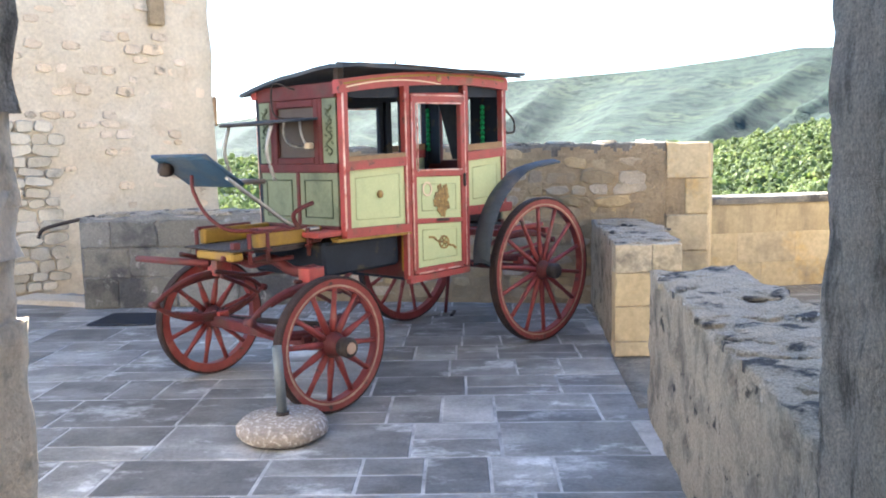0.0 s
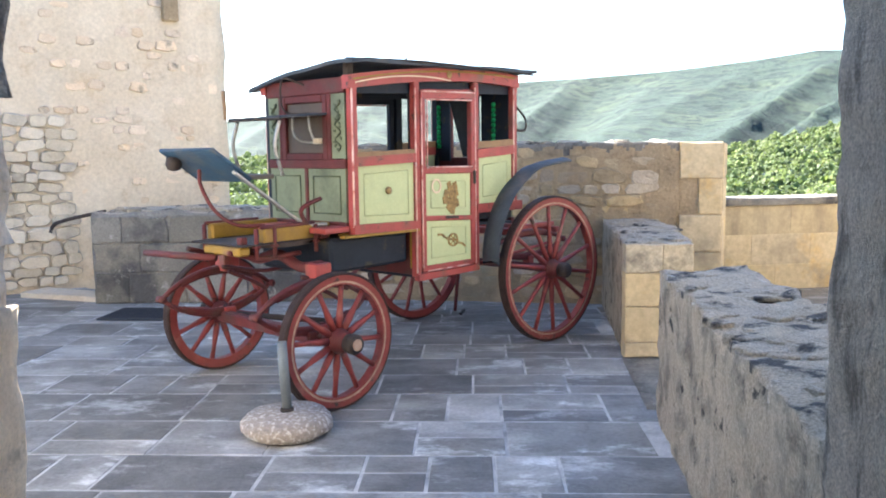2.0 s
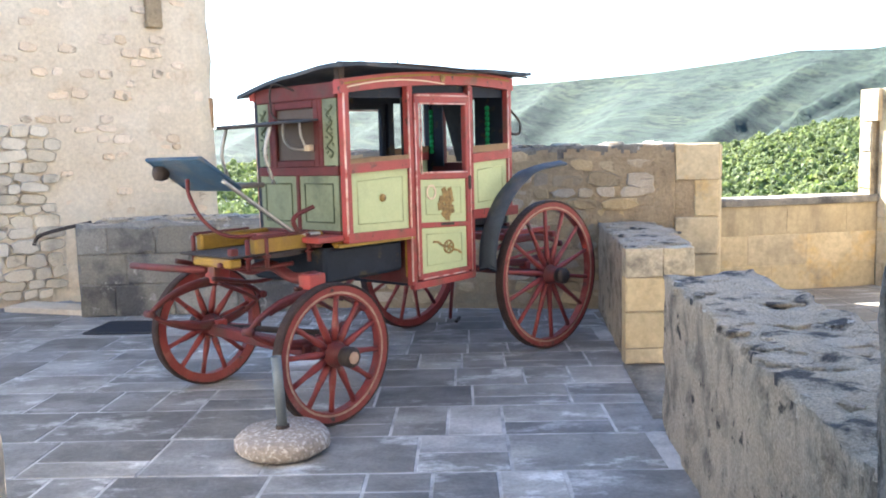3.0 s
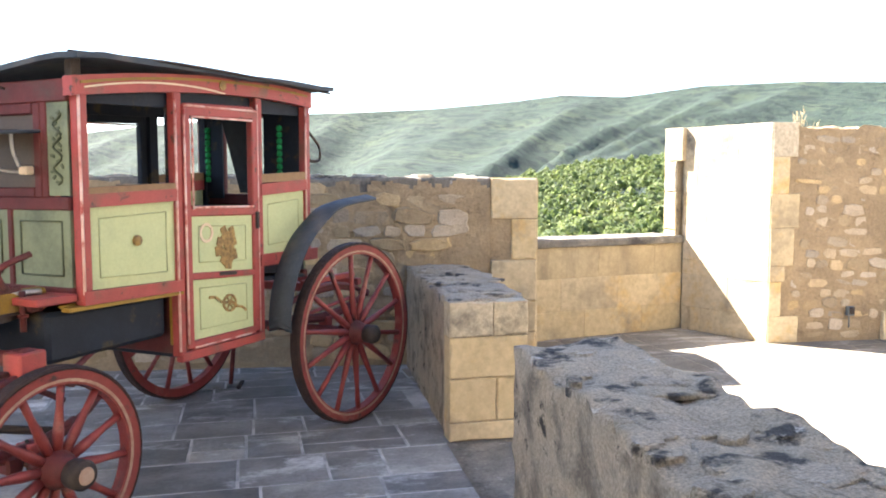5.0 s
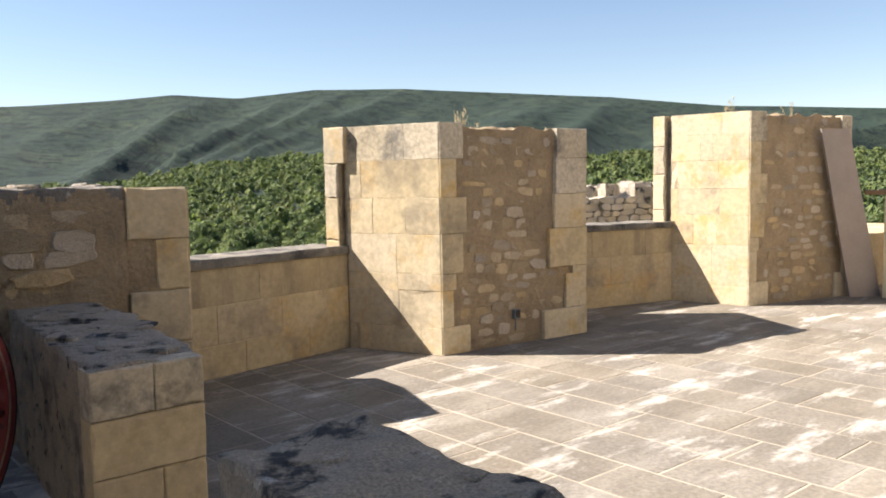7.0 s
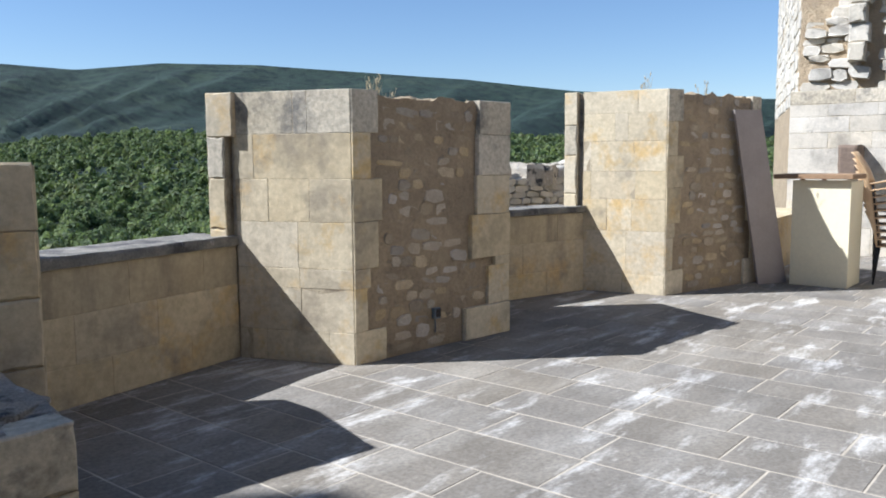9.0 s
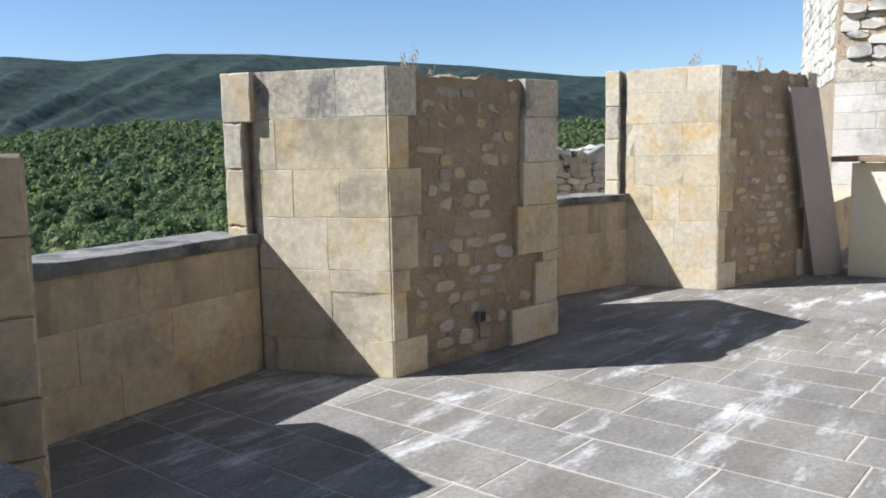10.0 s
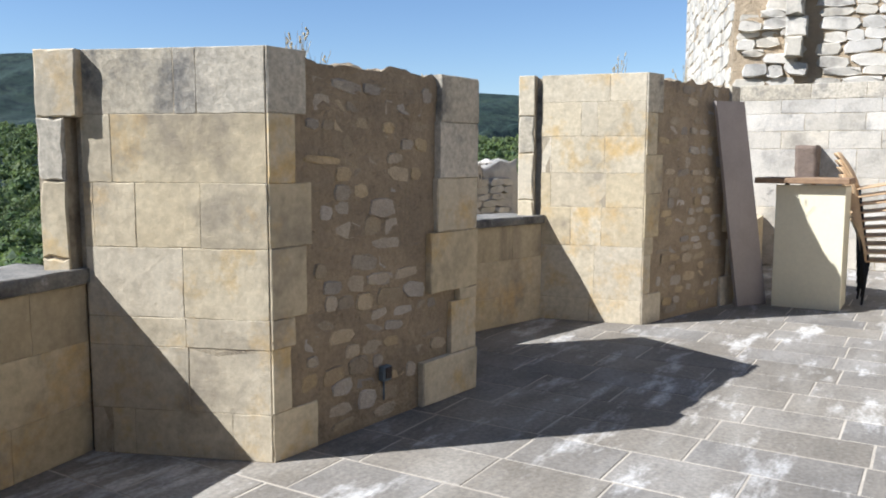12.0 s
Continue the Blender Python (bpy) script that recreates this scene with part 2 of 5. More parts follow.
def rough_block(quad, z0, z1, cell=0.08, amp=0.03, top=0.03, freq=4.0, seed=0.0, zs=None):
    """A weathered wall body over a four-cornered plan; its faces are fine grids, pushed in and out by noise. zs: heights at the corners."""
    q = [Vector((x, y, 0)) for x, y in quad]
    h = zs or [z1] * 4
    nu = max(2, int((q[1] - q[0]).length / cell))
    nv = max(2, int((q[3] - q[0]).length / cell))
    nw = max(2, int((z1 - z0) / cell))
    bm = bmesh.new()

    def P(u, v, w):
        p = q[0].lerp(q[1], u).lerp(q[3].lerp(q[2], u), v)
        t = (h[0] * (1 - u) + h[1] * u) * (1 - v) + (h[3] * (1 - u) + h[2] * u) * v
        p.z = z0 + (t - z0) * w
        return p

    def grid(f, a, b):
        vs = [[bm.verts.new(f(i / a, j / b)) for j in range(b + 1)] for i in range(a + 1)]
        for i in range(a):
            for j in range(b):
                bm.faces.new((vs[i][j], vs[i + 1][j], vs[i + 1][j + 1], vs[i][j + 1]))

    grid(lambda a, b: P(a, 0, b), nu, nw)
    grid(lambda a, b: P(a, 1, b), nu, nw)
    grid(lambda a, b: P(0, a, b), nv, nw)
    grid(lambda a, b: P(1, a, b), nv, nw)
    grid(lambda a, b: P(a, b, 1), nu, nv)
    bmesh.ops.remove_doubles(bm, verts=bm.verts, dist=0.0005)
    bmesh.ops.recalc_face_normals(bm, faces=bm.faces)
    o = Vector((seed, seed * 1.7, seed * 0.6))
    for v in bm.verts:
        k = min(1.0, max(0.0, (v.co.z - z0) / 0.05))
        d = noise.noise_vector(v.co * freq + o) * amp + noise.noise_vector(v.co * freq * 3.1 + o) * amp * 0.45
        topness = 1.0 if v.co.z > max(h) - 0.12 else 0.0
        d.z *= 0.3 + topness * top / max(amp, 0.001)
        v.co += d * k
    return bm


STONES = {}


def stone_mesh(kind, mat):
    """A few shared irregular rubble stones, flat-backed, one unit wide and high, facing -y."""
    key = (kind, mat)
    if key in STONES:
        return STONES[key]
    rnd = random.Random(kind * 31 + 5)
    bm = bmesh.new()
    n = rnd.randint(8, 11)
    ang = sorted((k + rnd.uniform(-0.28, 0.28)) / n * 2 * math.pi for k in range(n))
    out = []
    for a in ang:
        c, s = math.cos(a), math.sin(a)
        e = (abs(c) ** 4.5 + abs(s) ** 4.5) ** (-1 / 4.5) * rnd.uniform(0.88, 1.04) * 0.5
        out.append((c * e, s * e))
    back = [bm.verts.new((x, 0.5, z)) for x, z in out]
    mid = [bm.verts.new((x, -0.28, z)) for x, z in out]
    front = [bm.verts.new((x * 0.92, -0.5 + rnd.uniform(-0.07, 0.07), z * 0.89)) for x, z in out]
    for i in range(n):
        j = (i + 1) % n
        bm.faces.new((back[i], back[j], mid[j], mid[i]))
        bm.faces.new((mid[i], mid[j], front[j], front[i]))
    bm.faces.new(front)
    bmesh.ops.recalc_face_normals(bm, faces=bm.faces)
    me = bpy.data.meshes.new("stone")
    bm.to_mesh(me)
    bm.free()
    me.materials.append(M[mat])
    STONES[key] = me
    return me


def face_frame(p0, p1):
    """Matrix whose x runs from p0 to p1 on the ground, y into the wall, z up; the face looks to the right of the way."""
    p0, p1 = Vector((*p0, 0)), Vector((*p1, 0))
    d = (p1 - p0)
    L = d.length
    d.normalize()
    return Matrix.Translation(p0) @ Matrix(((d.x, -d.y, 0, 0), (d.y, d.x, 0, 0), (0, 0, 1, 0), (0, 0, 0, 1))), L


def rubble_face(parent, p0, p1, z0, z1, size=0.13, mat="rubble", depth=0.07, proud=0.012, fill=0.8, seed=1, skip=None, flat=0.62, name="stone", spread=(0.5, 1.8), tight=(0.86, 0.96, 0.72, 0.95)):
    """Rubble stones laid in loose courses in a wall's face."""
    rnd = random.Random(seed)
    m, L = face_frame(p0, p1)
    z = z0
    while z < z1 - size * 0.3:
        hgt = size * flat * rnd.uniform(0.75, 1.3)
        x = rnd.uniform(0, size * 0.5)
        while x < L:
            w = size * rnd.uniform(0.6, 1.55)
            if x + w > L:
                break
            zc = z + hgt * 0.5 + rnd.uniform(-0.12, 0.12) * hgt
            if rnd.random() < fill and zc + hgt * 0.5 < z1 + 0.01 and not (skip and skip(x, x + w, zc)):
                ob = new(name, stone_mesh(rnd.randint(0, 7), mat))
                ob.parent = parent
                sw, sh = w * rnd.uniform(*tight[:2]), hgt * rnd.uniform(*tight[2:])
                ob.matrix_basis = m @ Matrix.Translation((x + w / 2, depth * 0.5 - proud * rnd.uniform(*spread), zc)) @ pose(0, 0, 0, 0, rnd.uniform(-7, 7), 0) @ Matrix.Diagonal((sw, depth, sh, 1))
            x += w
        z += hgt


def add_block(parent, m, x0, x1, z0, z1, mat="ashlar", depth=0.12, proud=0.008, seed=0, joint=0.006, name="stone_block", worn=0.007):
    """One dressed stone, its front edges worn."""
    rnd = random.Random(seed)
    bm = bmesh.new()
    a, b, c, d = x0 + joint / 2, x1 - joint / 2, z0 + joint / 2, z1 - joint / 2
    cx, cz = (a + b) / 2, (c + d) / 2
    pr = proud * rnd.uniform(0.7, 1.3)
    w = worn
    corner = [(a, c), (b, c), (b, d), (a, d)]
    ring0, ring2 = [], []
    for i in range(4):
        (xa, za), (xb, zb) = corner[i], corner[(i + 1) % 4]
        for t in (0.0, 0.3, 0.62, 0.84):
            t = min(0.95, max(0.0, t + (rnd.uniform(-0.08, 0.08) if t else 0)))
            x, z = xa + (xb - xa) * t, za + (zb - za) * t
            ring0.append((x, z))
            e = w * rnd.choice((0.5, 0.7, 0.9, 1.2, 1.6, 2.6))
            ring2.append((x, z, e))
    back = [bm.verts.new((x - cx, depth, z - cz)) for x, z in ring0]
    edge = [bm.verts.new((x - cx, -pr + e, z - cz)) for x, z, e in ring2]
    front = []
    for x, z, e in ring2:
        kx, kz = min(e, (b - a) * 0.3), min(e, (d - c) * 0.3)
        front.append(bm.verts.new((min(max(x, a + kx), b - kx) - cx, -pr + rnd.uniform(-0.0006, 0.0006), min(max(z, c + kz), d - kz) - cz)))
    n = len(back)
    for i in range(n):
        k = (i + 1) % n
        bm.faces.new((back[i], back[k], edge[k], edge[i]))
        bm.faces.new((edge[i], edge[k], front[k], front[i]))
    bm.faces.new(front)
    bmesh.ops.recalc_face_normals(bm, faces=bm.faces)
    ob = obj(name, bm, mat, parent)
    ob.matrix_basis = m @ Matrix.Translation((cx, 0, cz))
    return ob


def ashlar_face(parent, p0, p1, courses, lengths, mat="ashlar", seed=1, z0=0.0, **kw):
    """Dressed stones course by course. courses: heights; lengths: per course a list of fractions where the joints fall."""
    m, L = face_frame(p0, p1)
    z = z0
    rnd = random.Random(seed)
    for i, (hgt, cuts) in enumerate(zip(courses, lengths)):
        xs = [0.0, *[c * L for c in cuts], L]
        for a, b in zip(xs, xs[1:]):
            add_block(parent, m, a, b, z, z + hgt, mat if isinstance(mat, str) else rnd.choice(mat[i]), seed=rnd.randint(0, 10 ** 6), **kw)
        z += hgt


# ---- the ground, the valley and the hills ----
RIDGE = [(-180, 3.38), (-60, 1.58), (-25, 1.88), (-16, 2.18), (-6, 3.68), (4, 4.68), (8, 4.84), (13.4, 5.11), (18.8, 5.58), (22.5, 6.0), (26.6, 5.8),
         (31.7, 6.38), (37.8, 6.41), (45, 5.98), (52, 5.48), (59.5, 4.58), (63, 4.38), (71, 3.78), (90, 2.98), (180, 3.38)]
FOOT = [(-180, 0.38), (-16, -0.42), (10, -0.42), (19, -0.02), (24, 1.08), (30, 1.58), (36, 1.68), (59, 1.28), (75, 0.98), (180, 0.38)]


def along(table, a):
    return float(np.interp(a, [p[0] for p in table], [p[1] for p in table]))


def ground_height(x, y):
    """Height of the land: the castle's rock, the wooded valley, the long ridge behind."""
    r = math.hypot(x, y)
    a = math.degrees(math.atan2(x, y))
    n = noise.noise(Vector((x * 0.004, y * 0.004, 3.0)))
    if r < 280:
        t = max(0.0, min(1.0, (r - 10) / 270))
        return -7 - 26 * (1 - (1 - t) ** 2) + n * 3 * t
    d0, d1, d2 = 280.0, 950.0, 2100.0
    z0 = -33 + n * 3
    z1 = 1.5 + math.tan(radians(along(FOOT, a))) * d1
    top = 1.5 + math.tan(radians(along(RIDGE, a))) * d2
    if r < d1:
        t = (r - d0) / (d1 - d0)
        return z0 + (z1 - z0) * (t ** 1.35) + n * 8 * t * (1 - t)
    t = min(1.0, (r - d1) / (d2 - d1))
    warp = noise.noise(Vector((a * 0.05, t * 0.8, 4.0)))
    s = a * 0.36 - t * 3.5 + warp * 1.9
    g1 = min(1.0, 2.2 * abs(noise.noise(Vector((s * 0.42, t * 0.35, 7.0)))))
    g2 = min(1.0, 2.0 * abs(noise.noise(Vector((s * 1.1, t * 0.8, 2.0)))))
    fine = noise.noise(Vector((x * 0.012, y * 0.012, 1.0))) * 6
    k = math.sin(math.pi * t) ** 0.7 if t < 1 else 0.0
    foot = along(FOOT, a)
    z = 1.5 + r * math.tan(radians(foot + (along(RIDGE, a) - foot) * t ** 0.9)) - (g1 * 50 + g2 * 6 + 5 - fine) * k
    if r > d2:
        z = top - (r - d2) * 0.05
    return z


radii = [6, 10, 16, 25, 40, 60, 90, 130, 180, 230, 280, 340, 420, 500, 600, 700, 800, 900] + [950 + 26 * i for i in range(1, 45)] + [2100, 2160, 2300, 2700, 3400, 4600]
steps = [-180 + 6 * i for i in range(24)] + [-36 + 0.4 * i for i in range(292)] + [81 + 6 * i for i in range(17)]
gv, gf = [(0.0, 0.0, -6.0)], []
for r in radii:
    for a in steps:
        x, y = r * math.sin(radians(a)), r * math.cos(radians(a))
        gv.append((x, y, ground_height(x, y)))
S = len(steps)
for k in range(S):
    gf.append((0, 1 + (k + 1) % S, 1 + k))
for i in range(len(radii) - 1):
    for k in range(S):
        p, q = 1 + i * S + k, 1 + i * S + (k + 1) % S
        gf.append((p, q, q + S, p + S))
me = bpy.data.meshes.new("ground")
me.from_pydata(gv, [], gf)
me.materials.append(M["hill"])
me.polygons.foreach_set("use_smooth", [True] * len(me.polygons))
me.update()
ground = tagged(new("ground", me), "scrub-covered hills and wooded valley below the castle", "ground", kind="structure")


def crown_arrays(seed, count, leaf):
    """One tree crown of many small leaf clumps, uneven and gapped, about one unit across."""
    rnd = random.Random(seed)
    lobes = [(Vector((rnd.uniform(-0.26, 0.26), rnd.uniform(-0.26, 0.26), rnd.uniform(0.28, 0.72))), rnd.uniform(0.18, 0.32)) for _ in range(5)]
    v, f = [], []
    for k in range(count):
        c, r = rnd.choice(lobes)
        d = Vector((rnd.gauss(0, 1), rnd.gauss(0, 1), abs(rnd.gauss(0.35, 0.8)))).normalized()
        p = c + d * r * rnd.uniform(0.75, 1.12)
        nrm = (d + Vector((rnd.gauss(0, 0.2), rnd.gauss(0, 0.2), rnd.gauss(0, 0.2)))).normalized()
        a = nrm.orthogonal().normalized()
        b = nrm.cross(a)
        w = rnd.uniform(0, 6.28)
        s = leaf * rnd.uniform(0.6, 1.4)
        for q in range(3):
            t = w + q * 2.094 + rnd.uniform(-0.4, 0.4)
            v.append((p + (a * math.cos(t) + b * math.sin(t)) * s)[:])
        f.append((3 * k, 3 * k + 1, 3 * k + 2))
    return np.array(v, dtype=np.float32), np.array(f, dtype=np.int32)


def woods(name, count, r0, r1, a0, a1, sub, seed, size, mat="leaf", label="dense green oak and pine woods in the valley"):
    rnd = random.Random(seed)
    kinds = [crown_arrays(seed * 10 + k, *sub) for k in range(7)]
    vs, fs, base = [], [], 0
    for _ in range(count):
        a = rnd.uniform(a0, a1)
        r = math.sqrt(rnd.uniform(r0 * r0, r1 * r1))
        x, y = r * math.sin(radians(a)), r * math.cos(radians(a))
        if noise.noise(Vector((x * 0.02, y * 0.02, 9.0))) < -0.5:
            continue
        z = ground_height(x, y)
        v, f = kinds[rnd.randint(0, 6)]
        s = size * min(1.6, 0.55 + rnd.expovariate(2.2))
        t = rnd.uniform(0, 6.283)
        c, q = math.cos(t), math.sin(t)
        w = np.empty_like(v)
        w[:, 0] = (v[:, 0] * c - v[:, 1] * q) * s + x
        w[:, 1] = (v[:, 0] * q + v[:, 1] * c) * s + y
        w[:, 2] = v[:, 2] * s * rnd.uniform(0.8, 1.25) + z - 0.15 * s
        vs.append(w)
        fs.append(f + base)
        base += len(v)
    v, f = np.concatenate(vs), np.concatenate(fs)
    me = bpy.data.meshes.new(name)
    me.vertices.add(len(v))
    me.vertices.foreach_set("co", v.ravel())
    me.loops.add(f.size)
    me.loops.foreach_set("vertex_index", f.ravel())
    me.polygons.add(len(f))
    me.polygons.foreach_set("loop_start", np.arange(0, f.size, 3, dtype=np.int32))
    me.polygons.foreach_set("loop_total", np.full(len(f), 3, dtype=np.int32))
    me.materials.append(M[mat])
    me.update(calc_edges=True)
    return tagged(new(name, me), label, "woods", kind="stuff")


woods("near_woods", 5600, 110, 430, -22, 72, (230, 0.068), 3, 7.6)
woods("far_woods", 17000, 430, 1020, -24, 74, (46, 0.15), 4, 7.0)

# ---- floors ----
TILT_COURT, TILT_TERRACE = -0.6, 90.0


def paving(name, label, poly, mat, joint_mat, turn, rows, lengths, seed, gap=0.012, thick=0.03, split=0.3):
    bm = prism(poly, -0.4, -0.0022)
    base = tagged(obj(name, bm, joint_mat), label, "floor", kind="structure")
    rnd = random.Random(seed)
    m = pose(0, 0, 0, 0, 0, turn)
    inv = m.inverted()
    loc = [inv @ Vector((x, y, 0)) for x, y in poly]
    x0, x1 = min(p.x for p in loc), max(p.x for p in loc)
    y0, y1 = min(p.y for p in loc), max(p.y for p in loc)
    meshes = {}

    def inside(p):
        c, n = False, len(loc)
        for i in range(n):
            a, b = loc[i], loc[i - 1]
            if (a.y > p[1]) != (b.y > p[1]) and p[0] < (b.x - a.x) * (p[1] - a.y) / (b.y - a.y) + a.x:
                c = not c
        return c

    def flag(cx, cy, w, d):
        if not inside((cx, cy)):
            return
        key = (round(w, 2), round(d, 2))
        if key not in meshes:
            bm = bmesh.new()
            add_box(bm, (0, 0, -thick / 2), (w - gap, d - gap, thick), bev=0.003)
            me = bpy.data.meshes.new("flagstone")
            bm.to_mesh(me)
            bm.free()
            me.materials.append(M[mat])
            meshes[key] = me
        ob = new("flagstone", meshes[key])
        ob.parent = base
        ob.matrix_basis = m @ Matrix.Translation((cx, cy, rnd.uniform(-0.0008, 0.0012))) @ pose(0, 0, 0, rnd.uniform(-0.09, 0.09), rnd.uniform(-0.09, 0.09), rnd.choice((0, 0, 0.4, -0.4)))

    y = y0
    while y < y1:
        d = rnd.choice(rows)
        x = x0 - rnd.uniform(0, 0.5)
        while x < x1:
            w = rnd.choice(lengths)
            if d > 0.4 and rnd.random() < split:
                e = round(d * rnd.choice((0.4, 0.5)), 2)
                flag(x + w / 2, y + e / 2, w, e)
                flag(x + w / 2, y + e + (d - e) / 2, w, d - e)
            else:
                flag(x + w / 2, y + d / 2, w, d)
            x += w
        y += d
    return base


COURT = [(-6.4, 0.2), (0.9, 0.2), (1.0, 4.35), (1.08, 5.5), (1.25, 7.9), (-4.0, 8.3), (-4.6, 8.9), (-6.4, 8.9)]
TERRACE = [(1.1, 0.2), (14.44, 0.2), (14.44, 8.8), (1.4, 8.8), (1.2, 5.5), (1.1, 4.35)]

# ---- walls ----


def wall_core(name, poly, z0, z1, mat, label):
    return tagged(obj(name, prism(poly, z0, z1), mat), label, "wall", kind="structure")


def rough_wall(name, quad, z0, z1, mat, label, top_mat=None, head=0.0, **kw):
    return tagged(obj(name, rough_block(quad, z0, z1, **kw), mat, smooth=True, top_mat=top_mat, head=head), label, "wall", kind="structure")


def lerp2(p, q, t):
    return (p[0] + (q[0] - p[0]) * t, p[1] + (q[1] - p[1]) * t)


# back wall of the court, with the dressed pillar at its end
BW0, BW1, BW1B = (-1.62, 7.86), (2.20, 7.29), (2.44, 7.98)
back = rough_wall("wall_back", [BW0, (1.83, 7.345), (2.02, 7.98), (-1.55, 8.45)], -3.0, 1.5, "rubble_mortar", "tan rubble stone courtyard wall with an uneven mossy top", cell=0.028, amp=0.012, top=0.022, freq=5.0, top_mat="coping", head=0.11)
rubble_face(back, lerp2(BW0, BW1, 0.02), (1.83, 7.345), 0.03, 1.46, 0.24, fill=0.96, seed=5, proud=0.016, spread=(-0.3, 1.7), flat=0.5, tight=(0.85, 1.08, 0.8, 1.1))
pillar = wall_core("wall_pillar", [(1.74, 7.37), BW1, BW1B, (2.47, 8.35), (2.1, 8.6), (1.92, 8.0)], -3.0, 1.485, "rubble_mortar", "dressed cream limestone pillar ending the rubble wall")
pm, pl = face_frame((1.83, 7.345), BW1)
for k, (x0, z0, z1) in enumerate(((0, 0.0, 0.25), (0, 0.25, 0.5), (0, 0.5, 0.84), (0.44, 0.84, 1.17), (0, 1.17, 1.5))):
    add_block(pillar, pm, x0 * pl, pl, z0, z1, seed=40 + k, proud=0.016, joint=0.004)
ashlar_face(pillar, BW1, BW1B, (0.27, 0.28, 0.32, 0.3, 0.315), ([0.5], [0.4], [0.6], [0.45], [0.55]), seed=4)
# low grey wall behind the carriage
low_left = rough_wall("wall_low_left", [(-3.74, 7.62), (-1.6, 7.70), (-1.6, 8.2), (-3.74, 8.15)], -3.0, 0.92, "grey_wall", "low weathered grey stone parapet wall", cell=0.06, amp=0.018, top=0.03, top_mat="lichen_top", zs=[0.88, 0.92, 0.92, 0.9])
ashlar_face(low_left, (-3.74, 7.615), (-1.6, 7.69), (0.3, 0.29, 0.27), ([0.16, 0.42, 0.7], [0.22, 0.5, 0.8], [0.14, 0.35, 0.62, 0.85]), mat="grey_wall", seed=8, proud=0.010, worn=0.012, joint=0.006)
# stub wall beside the gap
stub = rough_wall("wall_stub", [(0.99, 5.445), (1.445, 5.445), (1.66, 7.42), (1.16, 7.5)], -0.3, 0.80, "lichen", "short lichen-grey dividing wall with dressed yellow end", cell=0.04, amp=0.014, top=0.022, top_mat="lichen_top", head=0.08)
ashlar_face(stub, (0.985, 5.432), (1.45, 5.43), (0.11, 0.25, 0.235, 0.20), ([], [0.6], [], [0.55]), mat=[("ashlar",), ("ashlar",), ("ashlar",), ("ashlar_grey",)], seed=12, proud=0.008, worn=0.006, joint=0.004)
# low wall between court and terrace
lowwall = rough_wall("wall_low", [(0.68, 1.5), (1.2, 1.5), (1.385, 4.175), (0.925, 4.165)], -0.3, 0.83, "lichen", "waist-high weathered stone wall blotched with black lichen", cell=0.028, amp=0.024, top=0.03, top_mat="lichen_top", head=0.07, zs=[0.8, 0.82, 0.81, 0.80])


def crust(parent, q, z, n, size, seed, zs=0.05):
    """Flat weathered stones bedded in a wall's top."""
    rnd = random.Random(seed)
    for _ in range(n):
        u, v = rnd.random(), rnd.random()
        p = Vector((*lerp2(lerp2(q[0], q[1], u), lerp2(q[3], q[2], u), v), z))
        s = size * rnd.uniform(0.5, 1.3)
        ob = new("stone", stone_mesh(rnd.randint(0, 7), "lichen_top"))
        ob.parent = parent
        ob.matrix_basis = Matrix.Translation(p) @ pose(0, 0, 0, -90 + rnd.uniform(-4, 4), rnd.uniform(-4, 4), rnd.uniform(0, 360)) @ Matrix.Diagonal((s, zs * rnd.uniform(0.7, 1.3), s * rnd.uniform(0.55, 0.9), 1))


crust(lowwall, [(0.84, 1.7), (1.1, 1.7), (1.25, 4.05), (1.04, 4.05)], 0.80, 24, 0.2, 14, 0.02)
crust(lowwall, [(0.76, 1.9), (0.9, 1.9), (1.02, 4.08), (0.93, 4.08)], 0.797, 22, 0.12, 15, 0.03)
crust(lowwall, [(1.12, 1.9), (1.2, 1.9), (1.36, 4.08), (1.28, 4.08)], 0.797, 14, 0.12, 19, 0.03)
crust(stub, [(1.10, 5.58), (1.36, 5.56), (1.54, 7.25), (1.26, 7.3)], 0.795, 16, 0.36, 16, 0.025)
crust(back, [(-1.4, 7.98), (1.70, 7.50), (1.88, 7.85), (-1.4, 8.3)], 1.495, 40, 0.2, 17, 0.05)
crust(low_left, [(-3.6, 7.8), (-1.7, 7.82), (-1.7, 8.1), (-3.6, 8.05)], 0.905, 18, 0.36, 18, 0.03)
# gateway that the walk starts in
gate_r = rough_wall("wall_gate_right", [(0.61, 0.7), (1.3, 0.7), (1.3, 1.42), (0.61, 1.42)], -0.3, 1.532, "jamb", "rough dark grey gateway jamb of worn stone", cell=0.022, amp=0.011, top=0.0, freq=11.0)
part("stone_block", rough_block([(0.607, 0.7), (1.3, 0.7), (1.3, 1.42), (0.607, 1.42)], 1.515, 2.5, cell=0.03, amp=0.011, top=0.0, freq=11.0, seed=4.0), "jamb", gate_r, smooth=True)
gate_l = rough_wall("wall_gate_left", [(-6.4, 0.7), (-1.03, 0.7), (-1.03, 1.40), (-6.4, 1.40)], -0.3, 2.5, "plaster", "rough tan gateway wall of stacked worn stones", cell=0.09, amp=0.02, top=0.0)
